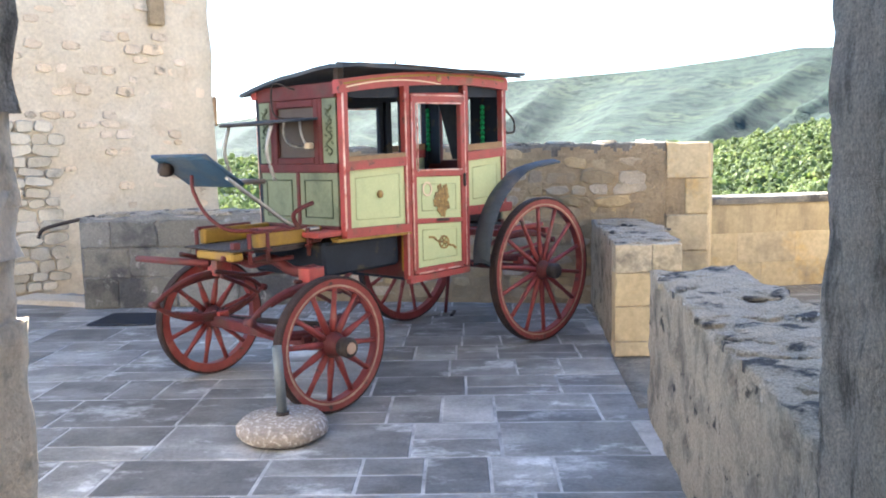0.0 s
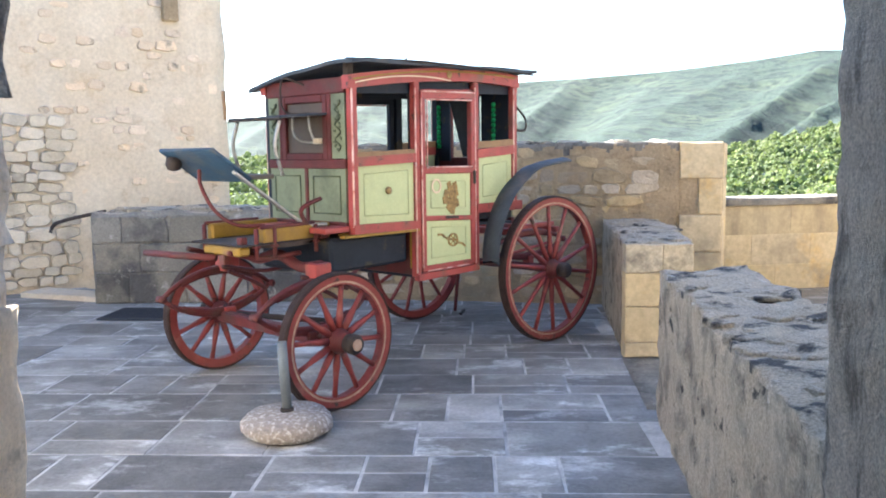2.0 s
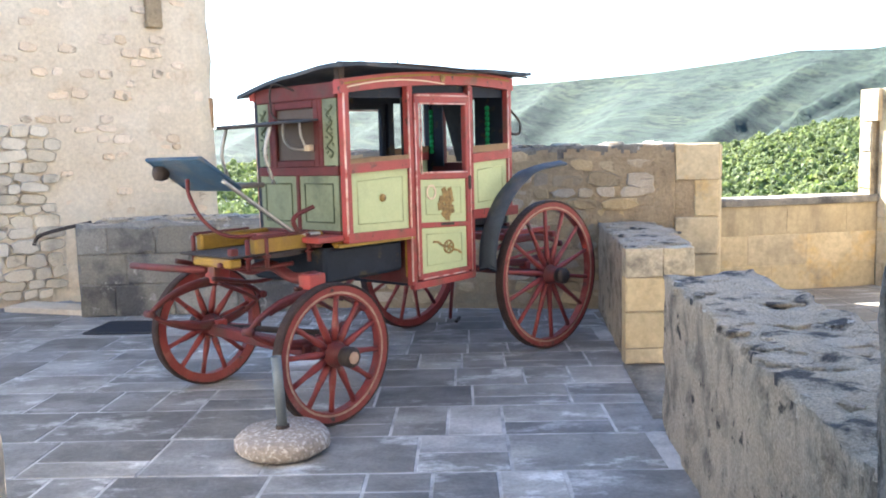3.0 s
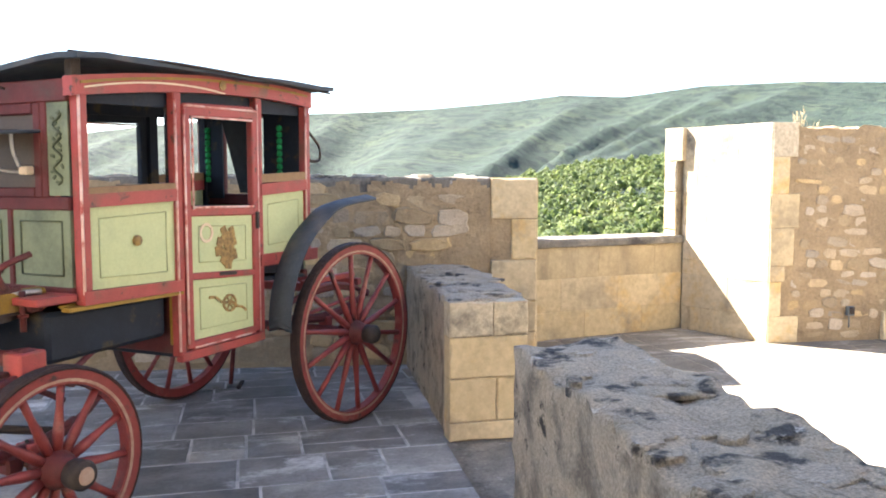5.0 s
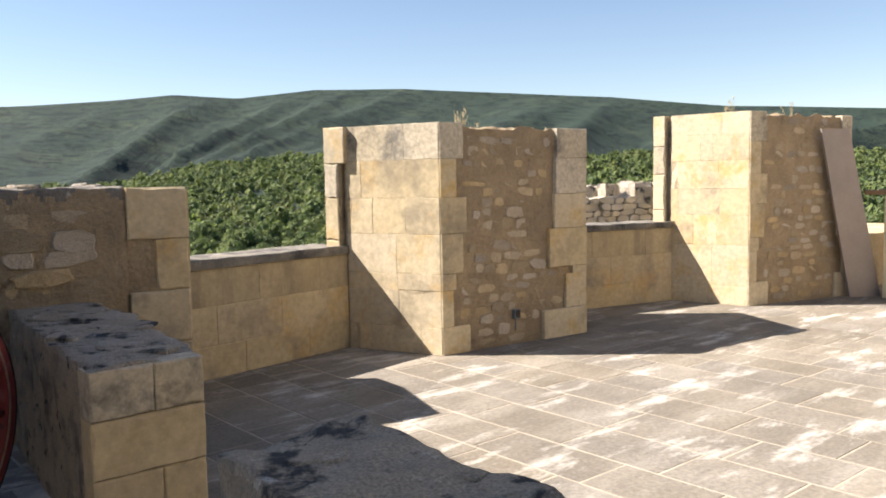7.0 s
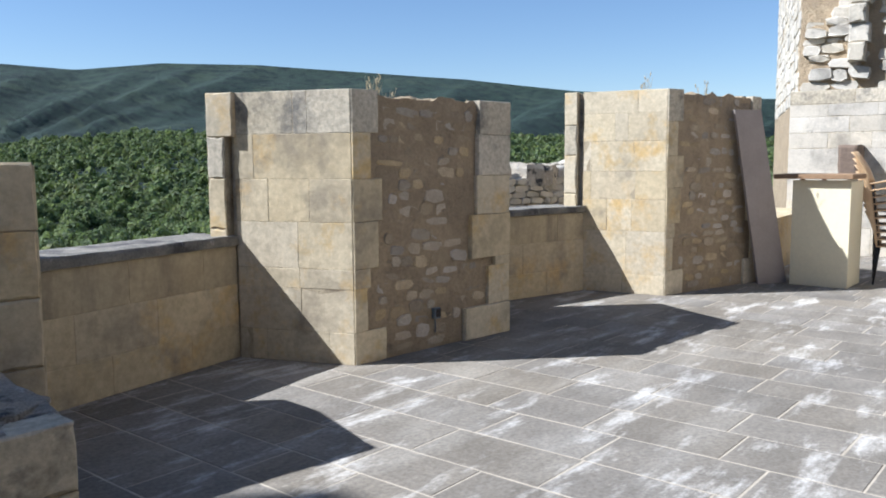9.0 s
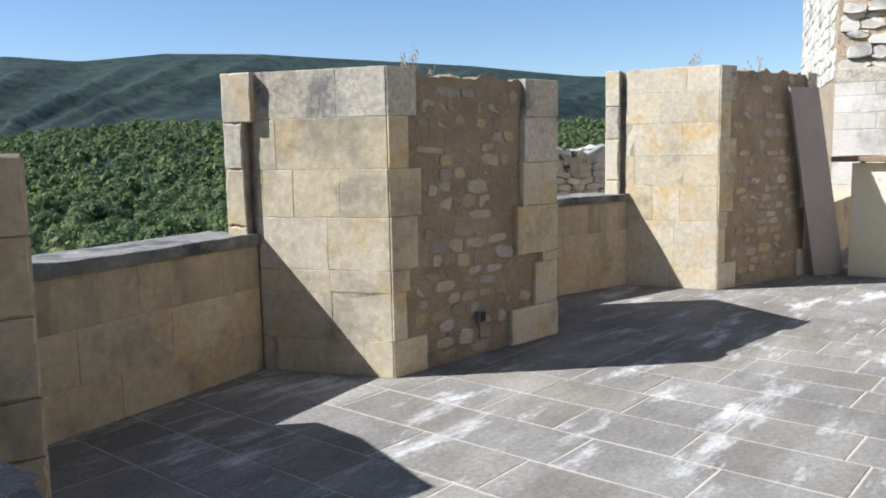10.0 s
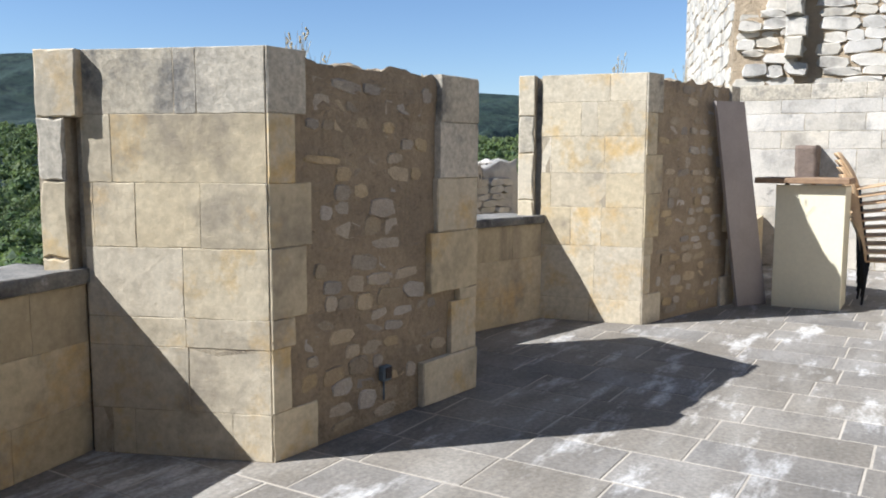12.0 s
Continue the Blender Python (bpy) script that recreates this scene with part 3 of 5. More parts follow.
for k, (z0, z1, edge, mt) in enumerate(((-0.2, 0.4, -0.99, "jamb_tan"), (0.4, 0.86, -0.985, "jamb_tan"), (0.86, 1.13, -0.982, "jamb_tan"), (1.13, 1.29, -0.99, "jamb_tan"), (1.29, 1.39, -0.972, "jamb_tan"), (1.39, 1.57, -0.97, "jamb_tan"), (1.57, 1.86, -0.955, "jamb"), (1.86, 2.2, -0.95, "jamb_tan"), (2.2, 2.5, -0.96, "jamb_tan"))):
    part("stone_block", rough_block([(-1.5, 0.72), (edge, 0.71), (edge, 1.42), (-1.5, 1.42)], z0 - 0.02, z1 + 0.01, cell=0.035, amp=0.018, top=0.008, freq=7.0, seed=9.0 * k), mt, gate_l, smooth=True)
for q in ([(0.64, 0.76), (1.24, 0.76), (1.24, 1.38), (0.64, 1.38)], [(-1.5, 0.78), (-1.0, 0.78), (-1.0, 1.36), (-1.5, 1.36)]):
    part("core", prism(q, -0.25, 2.49), "jamb", gate_r if q[0][0] > 0 else gate_l)
lintel = rough_wall("wall_gate_lintel", [(-6.4, 0.7), (1.3, 0.7), (1.3, 1.42), (-6.4, 1.42)], 2.48, 5.5, "jamb", "rough stone wall over the gateway", cell=0.2, amp=0.03, top=0.0)
for nm, poly, z0, z1 in (("wall_passage_left", [(-1.5, -4), (-1.0, -4), (-1.0, 0.69), (-1.5, 0.69)], -0.3, 2.7), ("wall_passage_right", [(0.66, -4), (1.2, -4), (1.2, 0.69), (0.66, 0.69)], -0.3, 2.7),
                         ("wall_passage_end", [(-1.5, -4.5), (1.2, -4.5), (1.2, -4.01), (-1.5, -4.01)], -0.3, 2.7), ("ceiling", [(-1.5, -4.5), (1.2, -4.5), (1.2, 0.69), (-1.5, 0.69)], 2.71, 3.0)):
    tagged(obj(nm, prism(poly, z0, z1), "jamb"), "plain stone side of the gate passage", "ceiling" if nm == "ceiling" else "wall", kind="structure")
tagged(obj("floor", prism([(-1.5, -4.5), (1.2, -4.5), (1.2, 0.2), (-1.5, 0.2)], -0.4, -0.004), "slate"), "grey stone floor of the gate passage", "floor", kind="structure")

# tower that shades the court, and an unseen block added behind it to widen the shadow
TW = [(-6.6, 7.0), (-2.95, 9.6), (-6.3, 12.6), (-9.6, 10.2)]
tower = tagged(obj("wall_tower", rough_block([TW[0], TW[1], TW[2], TW[3]], -6, 13, cell=0.22, amp=0.035, top=0.0, freq=2.2), "plaster", smooth=True), "tall cream-rendered castle tower", "tower", kind="structure")
# never in view: plan and height set where its shadow ends on the stub
SHADE_BLOCK = [(-11.0, 12.8), (-6.85, 12.8), (-6.5, 14.8), (-9.4, 17.2), (-13.2, 14.9)]
tagged(obj("wall_keep", prism(SHADE_BLOCK, -20, 11.9), "plaster"), "unseen block added behind the tower to shade the court", "tower", kind="structure")
rubble_face(tower, (-5.2, 7.97), (-4.28, 8.625), 0.05, 1.95, 0.2, mat="white_stone", fill=1.0, seed=21, proud=0.03, depth=0.12, tight=(1.02, 1.1, 1.0, 1.12))
rubble_face(tower, (-6.2, 7.285), (-2.97, 9.585), 0.1, 4.2, 0.17, mat="jamb_tan", fill=0.3, seed=22, proud=0.022, depth=0.09, spread=(-0.2, 1.2))

# ---- the terrace's battlements ----
# courses of the dressed cheek, from the ground: height, joints along it
CHEEK_1 = ((0.236, (0.11, 0.24, 0.79)), (0.322, (0.555,)), (0.144, (0.545,)), (0.345, (0.54,)), (0.315, (0.055, 0.29, 0.645)), (0.328, (0.166,)), (0.31, (0.52, 0.64)))
CHEEK_2 = ((0.215, (0.5,)), (0.485, (0.54,)), (0.35, (0.3, 0.6)), (0.31, (0.1, 0.64)), (0.33, (0.1, 0.62)), (0.305, (0.39, 0.55)), (0.245, (0.66,)))
# quoins of the front: bottom, top, width at the near corner; bottom, top, width at the far corner
QUOIN_L = ((0.0, 0.243, 0.30), (0.243, 0.562, 0.12), (0.562, 0.705, 0.15), (0.705, 1.05, 0.23), (1.05, 1.362, 0.276), (1.362, 1.693, 0.168), (1.693, 2.0, 0.246))
QUOIN_R = ((0.0, 0.27, 0.56), (0.27, 0.60, 0.27), (0.60, 0.675, 0.19), (0.675, 1.04, 0.485), (1.04, 1.364, 0.415), (1.364, 1.70, 0.40), (1.70, 1.975, 0.39))


def merlon(name, label, C, L, R, top, seed, cheek, size, right, flare):
    """A merlon: splayed dressed cheek C-L, rubble front C-R framed by quoins."""
    k = top / 2.0
    d = Vector((*R, 0)) - Vector((*C, 0))
    u = d.normalized()
    W = d.length
    nrm = Vector((-u.y, u.x, 0))
    Rb = (R[0] + u.x * flare + nrm.x * 1.0, R[1] + u.y * flare + nrm.y * 1.0)
    core = wall_core(name, [C, R, Rb, L], -4.0, top - 0.05, "rubble_mortar", label)
    rnd = random.Random(seed)
    P, Y, G = "ashlar_pale", "ashlar", "ashlar_grey"
    # dressed cheek, bedded in mortar
    s = (Vector((*L, 0)) - Vector((*C, 0))).normalized()
    o = Vector((-s.y, s.x, 0))
    bed = [(p[0] + o.x * e, p[1] + o.y * e) for p, e in ((L, 0.0035), (C, 0.0035), (C, -0.05), (L, -0.05))]
    part("mortar_bed", prism(bed, -0.1, top - 0.02), "bed_mortar", core)
    sm, SL = face_frame(L, C)
    z = 0.0
    kc = top / sum(h for h, _ in cheek)
    mats = [(P,), (P,), (P, Y), (P, Y), (Y, P, Y), (P, Y), (G,)] if right == 1.0 else [(P,), (P,), (P, Y), (Y,), (P,), (P,), (P,)]
    for i, (h, cuts) in enumerate(cheek):
        h *= kc
        xs = [0.0, *[c * SL for c in cuts], SL]
        for xa, xb in zip(xs, xs[1:]):
            add_block(core, sm, xa, xb, z, z + h, rnd.choice(mats[i]), seed=rnd.randint(0, 10 ** 6), proud=0.005, joint=0.0012, worn=0.002)
        z += h
    m, _ = face_frame(C, R)
    q = []
    for i, (z0, z1, w) in enumerate(QUOIN_L):
        fm = (P, P, Y, Y, Y, P, G)[i]
        add_block(core, m, 0.0, w, z0 * k, z1 * k, fm, seed=rnd.randint(0, 9999), proud=0.014, joint=0.0015, worn=0.003)
        q.append((z0 * k, z1 * k, w, 99.0))
    for i, (z0, z1, w) in enumerate(QUOIN_R):
        fm = (P, P, Y, Y, P, G, G)[i]
        w *= right
        add_block(core, m, W - w, W, z0 * k, z1 * k, fm, seed=rnd.randint(0, 9999), proud=0.04, joint=0.0015, worn=0.004)
        q.append((z0 * k, z1 * k, -1.0, W - w))

    def skip(x0, x1, zc):
        for z0, z1, a, b in q:
            if z0 - 0.04 <= zc <= z1 + 0.04 and (x0 < a + 0.01 or x1 > b - 0.01):
                return True
        return False

    rubble_face(core, C, R, 0.03, top - 0.06, size, seed=seed + 1, skip=skip, proud=0.007, fill=0.97, flat=0.55, spread=(-0.9, 1.5), tight=(0.75, 1.12, 0.65, 1.12))
    # uneven mortar skin of the rubble between the quoins
    skin = rough_block([(C[0] + nrm.x * 0.002 + u.x * 0.1, C[1] + nrm.y * 0.002 + u.y * 0.1), (R[0] + nrm.x * 0.002 - u.x * 0.1, R[1] + nrm.y * 0.002 - u.y * 0.1), (R[0] + nrm.x * 0.12 - u.x * 0.1, R[1] + nrm.y * 0.12 - u.y * 0.1), (C[0] + nrm.x * 0.12 + u.x * 0.1, C[1] + nrm.y * 0.12 + u.y * 0.1)], -0.1, top - 0.07, cell=0.035, amp=0.011, top=0.012, freq=6.0, seed=seed)
    part("mortar_skin", skin, "rubble_mortar", core, smooth=True)
    # broken top
    bt = rough_block([lerp2(C, R, 0.13), lerp2(C, R, 0.83), lerp2(L, Rb, 0.8), lerp2(L, Rb, 0.2)], top - 0.3, top - 0.045, cell=0.04, amp=0.022, top=0.05, freq=6.0, seed=seed)
    part("broken_top", bt, "rubble_mortar", core, smooth=False)
    # outer cheek beyond the shutter groove
    g0 = Vector((*L, 0)) + s * 0.055 + o * 0.045
    g1 = g0 + s * 0.15
    outer = [(g0.x, g0.y), (g0.x - o.x * 0.9, g0.y - o.y * 0.9), (g1.x - o.x * 0.9, g1.y - o.y * 0.9), (g1.x, g1.y)]
    oc = wall_core(name + "_outer", outer, -4.0, top - 0.01, "bed_mortar", "outer leaf of the battlement in dressed limestone")
    om, OL = face_frame((g1.x, g1.y), (g0.x, g0.y))
    for i, (z0, z1) in enumerate(((0.5, 0.99), (0.99, 1.37), (1.37, 1.675), (1.675, 2.0))):
        wide = OL + (0.075 if i == 3 and right == 1.0 else 0.0)
        add_block(oc, om, 0.0, wide, z0 * k, z1 * k, (P, P, G, P)[i], seed=seed + i, proud=0.012, joint=0.003, worn=0.008)
    groove = [Vector((*L, 0)) - s * 0.03 - o * 0.06, Vector((*L, 0)) - s * 0.03 - o * 0.5, g1 - o * 0.5 - s * 0.02, g1 - o * 0.07 - s * 0.02]
    part("groove_back", prism([(p.x, p.y) for p in groove], -4.0, top - 0.02), "ashlar_grey", oc)
    return core


def parapet(name, p0, p1, top, seed):
    d = (Vector((*p1, 0)) - Vector((*p0, 0)))
    u = d.normalized()
    n = Vector((-u.y, u.x, 0))
    poly = [p0, p1, (p1[0] + n.x * 0.42, p1[1] + n.y * 0.42), (p0[0] + n.x * 0.42, p0[1] + n.y * 0.42)]
    core = wall_core(name, poly, -4.0, top - 0.075, "ashlar", "low dressed limestone parapet in the embrasure")
    hs = [(top - 0.075) * f for f in (0.30, 0.36, 0.34)]
    ashlar_face(core, p0, p1, hs, ([0.33, 0.72], [0.18, 0.55], [0.42, 0.8]), mat=[("ashlar",), ("ashlar",), ("ashlar_drip",)], seed=seed, proud=0.004, joint=0.0015, worn=0.003)
    cp = rough_block([(p0[0] - n.x * 0.035, p0[1] - n.y * 0.035), (p1[0] - n.x * 0.035, p1[1] - n.y * 0.035), (p1[0] + n.x * 0.45, p1[1] + n.y * 0.45), (p0[0] + n.x * 0.45, p0[1] + n.y * 0.45)], top - 0.07, top, cell=0.06, amp=0.006, top=0.008, seed=seed)
    part("coping", cp, "coping", core, "grey weathered coping", smooth=True)
    return core


C1, L1, R1 = (4.522, 7.503), (4.171, 8.386), (6.217, 7.348)
C2, L2, R2 = (8.745, 7.03), (8.56, 7.94), (10.33, 6.60)
merlon("wall_merlon_1", "battlement of rubble framed by cream dressed stones", C1, L1, R1, 2.0, 31, CHEEK_1, 0.165, 1.0, 0.42)
merlon("wall_merlon_2", "battlement of rubble framed by cream dressed stones", C2, L2, R2, 2.23, 47, CHEEK_2, 0.17, 0.45, 0.05)
parapet("wall_parapet_1", (2.46, 8.09), (4.175, 8.405), 0.935, 61)
parapet("wall_parapet_2", (6.56, 8.42), (8.565, 7.93), 0.965, 67)

# plain unseen walls added to close the place; the south one bounces sun onto the merlons
tagged(obj("wall_south", rough_block([(1.32, -0.5), (14.8, -0.5), (14.8, 0.3), (1.32, 0.3)], -4, 4.2, cell=0.25, amp=0.03, top=0.0), "plaster", smooth=True), "unseen plain rendered wall added to close the terrace and bounce sunlight", "wall", kind="structure")
tagged(obj("wall_east", prism([(14.3, 0.3), (14.8, 0.3), (14.8, 2.99), (14.18, 2.99)], -4, 2.44), "white_stone"), "plain pale wall closing the terrace", "wall", kind="structure")
tagged(obj("wall_west", prism([(-6.9, 0.2), (-6.35, 0.2), (-6.35, 7.2), (-6.9, 7.2)], -4, 1.1), "grey_wall"), "low grey wall closing the court", "wall", kind="structure")

# far end of the terrace
FW0, FW1 = (13.75, 7.28), (14.15, 3.0)
far = wall_core("wall_far", [FW0, FW1, (14.8, 3.0), (14.3, 7.4)], -4.0, 2.46, "bed_mortar", "sunlit pale ashlar wall at the end of the terrace")
rnd = random.Random(77)
ashlar_face(far, FW0, FW1, (0.42, 0.4, 0.41, 0.39, 0.24, 0.24, 0.19, 0.21), [[(k + (0.5 if i % 2 else 0.0)) / 7 + rnd.uniform(-0.02, 0.02) for k in range(1, 7)] for i in range(8)], mat=[("white_stone",)] * 6 + [("white_stone", "white_stone", "ashlar_grey"), ("ashlar_grey",)], seed=78, proud=0.006, worn=0.004, joint=0.003)
wall_core("wall_end_link", [R2, (13.75, 6.9), (13.8, 7.8), (10.3, 7.5)], -4.0, 0.7, "ashlar", "low dressed parapet behind the stored boards")
RE, RK, RR = (25.9, 11.35), (16.92, 8.08), (17.3, 2.0)
ruin = wall_core("wall_ruin", [RE, RK, RR, (26.2, 3.5)], -8.0, 10.5, "rubble_mortar", "tall ruined tower of pale broken masonry")
SNUG = (1.05, 1.13, 1.06, 1.16)
rubble_face(ruin, RK, lerp2(RK, RR, 0.21), 2.3, 7.4, 0.38, mat="white_stone", fill=0.96, seed=81, proud=0.10, depth=0.3, flat=0.42, spread=(-0.3, 1.6), tight=(1.0, 1.2, 1.0, 1.3))
rubble_face(ruin, lerp2(RK, RR, 0.21), RR, 2.3, 7.4, 0.42, mat="white_stone", fill=1.0, seed=82, proud=0.03, depth=0.2, flat=0.46, spread=(0.6, 1.4), tight=SNUG)
rubble_face(ruin, RE, RK, 2.6, 8.2, 0.55, mat="white_stone", fill=0.98, seed=83, proud=0.012, depth=0.12, flat=0.5, spread=(0.7, 1.3), tight=SNUG)
qm, _ = face_frame(RK, RR)
for k in range(8):
    add_block(ruin, qm, 0.86, 1.14 + 0.06 * (k % 2), 3.2 + 0.34 * k, 3.2 + 0.34 * (k + 1), "white_stone", depth=0.2, proud=0.34 if k % 2 else 0.26, seed=k, worn=0.02)
low_ruin = rough_wall("wall_low_ruin", [(9.2, 11.8), (13.5, 10.6), (13.9, 11.6), (9.6, 12.8)], -6.0, 1.35, "white_stone", "crumbling pale rubble wall below the battlements", cell=0.15, amp=0.07, top=0.12, zs=[0.9, 1.45, 1.4, 0.9])
rubble_face(low_ruin, (9.25, 11.78), (13.4, 10.62), -0.6, 1.2, 0.24, mat="white_stone", fill=0.99, seed=85, proud=0.08, depth=0.2, flat=0.4, spread=(0.6, 1.2), tight=SNUG)
crust(low_ruin, [(9.35, 11.85), (13.3, 10.75), (13.6, 11.5), (9.7, 12.6)], 1.22, 60, 0.5, 86, 0.3)


# ---- paint and metal ----
M.update(
    red=material("red_paint", (0.36, 0.062, 0.055), (0.27, 0.048, 0.044), 9.0, rough=0.5, bump=0.12, bump_scale=60, stain=(0.17, 0.075, 0.055), stain_scale=6.0, stain_low=0.52, stain_high=0.68, spec=0.4, stain2=(0.055, 0.035, 0.03), stain2_scale=16.0, stain2_low=0.6, stain2_high=0.66),
    wheel_red=material("wheel_red_paint", (0.25, 0.042, 0.037), (0.175, 0.031, 0.028), 9.0, rough=0.5, bump=0.15, stain=(0.30, 0.13, 0.10), stain_scale=7.0, stain_low=0.56, stain_high=0.72, spec=0.4, stain2=(0.05, 0.03, 0.027), stain2_scale=14.0, stain2_low=0.58, stain2_high=0.66),
    green_grey=material("grey_green_paint", (0.20, 0.235, 0.15), (0.16, 0.19, 0.12), 5.0, rough=0.55, bump=0.1, bump_scale=50, stain=(0.10, 0.12, 0.08), stain_scale=4.0, fine=0.08),
    dark_red=material("dark_red_paint", (0.13, 0.026, 0.026), (0.085, 0.02, 0.02), 9.0, rough=0.6, bump=0.15, stain=(0.07, 0.04, 0.035), stain_scale=5.0),
    green=material("pale_green_paint", (0.50, 0.55, 0.30), (0.44, 0.50, 0.27), 5.0, rough=0.55, bump=0.1, bump_scale=50, stain=(0.36, 0.40, 0.23), stain_scale=3.0, stain_low=0.55, stain_high=0.8, fine=0.06),
    green_dark=material("green_pinstripe", (0.44, 0.485, 0.26), None, 12.0, rough=0.6, bump=0.0),
    green_line=material("dark_green_line", (0.09, 0.11, 0.065), None, 12.0, rough=0.6, bump=0.0),
    cream=material("cream_pinstripe", (0.72, 0.60, 0.42), (0.62, 0.48, 0.34), 20.0, rough=0.5, bump=0.0),
    edge_line=material("worn_edge_line", (0.78, 0.62, 0.55), (0.55, 0.24, 0.20), 12.0, rough=0.55, bump=0.0, stain=(0.40, 0.07, 0.06), stain_scale=9.0, stain_low=0.52, stain_high=0.62),
    worn_cream=material("worn_cream_paint", (0.46, 0.34, 0.25), (0.28, 0.14, 0.10), 14.0, rough=0.6, bump=0.0),
    tan_leather=material("tan_leather", (0.50, 0.39, 0.29), (0.42, 0.32, 0.24), 9.0, rough=0.7, bump=0.2),
    yellow=material("yellow_paint", (0.30, 0.185, 0.026), (0.22, 0.13, 0.025), 8.0, rough=0.55, bump=0.15, stain=(0.20, 0.12, 0.05), stain_scale=7.0),
    navy=material("navy_lining_and_shade", (0.014, 0.022, 0.036), (0.010, 0.015, 0.025), 8.0, rough=0.7, bump=0.1, stain=(0.05, 0.04, 0.025), stain_scale=7.0, stain_low=0.56, stain_high=0.64),
    blue=material("blue_leather", (0.036, 0.085, 0.145), (0.025, 0.06, 0.105), 10.0, rough=0.5, bump=0.15, stain=(0.10, 0.10, 0.10), stain_scale=6.0),
    roof=material("tarred_roof", (0.055, 0.07, 0.085), (0.035, 0.045, 0.06), 7.0, rough=0.7, bump=0.3, stain=(0.12, 0.11, 0.10), stain_scale=3.0),
    tyre=material("iron_tyre", (0.022, 0.014, 0.012), (0.045, 0.026, 0.022), 20.0, rough=0.75, bump=0.6, bump_scale=50),
    iron=material("rusty_iron", (0.065, 0.052, 0.045), (0.04, 0.032, 0.03), 25.0, rough=0.65, metal=0.3, bump=0.4),
    steel=material("worn_steel", (0.42, 0.42, 0.40), (0.28, 0.27, 0.26), 25.0, rough=0.42, metal=0.8, bump=0.15),
    grey_tube=material("galvanised_tube", (0.19, 0.22, 0.235), (0.14, 0.16, 0.175), 12.0, rough=0.6, metal=0.4, bump=0.1),
    wood=material("bare_wood", (0.30, 0.19, 0.10), (0.22, 0.14, 0.08), 14.0, rough=0.75, bump=0.3),
    pale_wood=material("pale_chair_wood", (0.52, 0.36, 0.20), (0.42, 0.28, 0.15), 14.0, rough=0.5, bump=0.15),
    leather=material("grey_leather", (0.13, 0.11, 0.095), (0.10, 0.085, 0.07), 9.0, rough=0.6, bump=0.2),
    fabric=material("green_braid", (0.02, 0.42, 0.13), (0.015, 0.30, 0.09), 60.0, rough=0.8, bump=0.4),
    dark_fabric=material("dark_curtain", (0.045, 0.05, 0.055), (0.03, 0.035, 0.04), 20.0, rough=0.9, bump=0.2),
    gilt=material("gilt_paint", (0.42, 0.27, 0.09), (0.12, 0.08, 0.035), 40.0, rough=0.5, bump=0.2),
    black=material("black_paint", (0.02, 0.02, 0.02), None, 20.0, rough=0.5, bump=0.05),
    aggregate=material("pebble_concrete", (0.44, 0.385, 0.335), (0.26, 0.23, 0.205), 60.0, rough=0.9, bump=0.8, bump_scale=70, stain=(0.64, 0.60, 0.56), stain_scale=45.0, stain_low=0.52, stain_high=0.6),
    mat_fibre=material("door_mat", (0.035, 0.04, 0.05), (0.05, 0.055, 0.065), 60.0, rough=0.95, bump=0.5),
    board=material("grey_board", (0.36, 0.305, 0.265), (0.30, 0.255, 0.225), 3.0, rough=0.7, bump=0.05, fine=0.05),
    panel=material("cream_panel", (0.72, 0.64, 0.44), (0.68, 0.60, 0.41), 2.0, rough=0.5, bump=0.03, fine=0.04),
    straw=material("dry_grass", (0.50, 0.42, 0.26), (0.36, 0.30, 0.18), 30.0, bump=0.0),
    glass=material("dusty_pane", (0.085, 0.055, 0.045), (0.10, 0.075, 0.055), 8.0, rough=0.4, bump=0.0, spec=0.25),
)


def thing(name, label, category, m, group=""):
    e = tagged(new(name), label, category, group)
    e.empty_display_size = 0.2
    e.matrix_world = m
    return e


def boxes(name, items, mat, parent, label="", bev=0.006):
    bm = bmesh.new()
    for it in items:
        c, s, *r = it
        add_box(bm, c, s, r[0] if r else None, bev)
    return part(name, bm, mat, parent, label)


def tube(name, pts, r, mat, parent, label="", n=8, flat=1.0):
    bm = bmesh.new()
    add_tube(bm, pts, r, n, flat=flat)
    return part(name, bm, mat, parent, label, smooth=True)


def curve(pts, n=10):
    """Points of a smooth line through pts."""
    P = [Vector(p) for p in pts]
    P = [P[0] * 2 - P[1]] + P + [P[-1] * 2 - P[-2]]
    out = []
    for i in range(1, len(P) - 2):
        for k in range(n):
            t = k / n
            a, b, c, d = P[i - 1], P[i], P[i + 1], P[i + 2]
            out.append(0.5 * (2 * b + (c - a) * t + (2 * a - 5 * b + 4 * c - d) * t * t + (3 * b - a - 3 * c + d) * t ** 3))
    return out + [P[-2]]


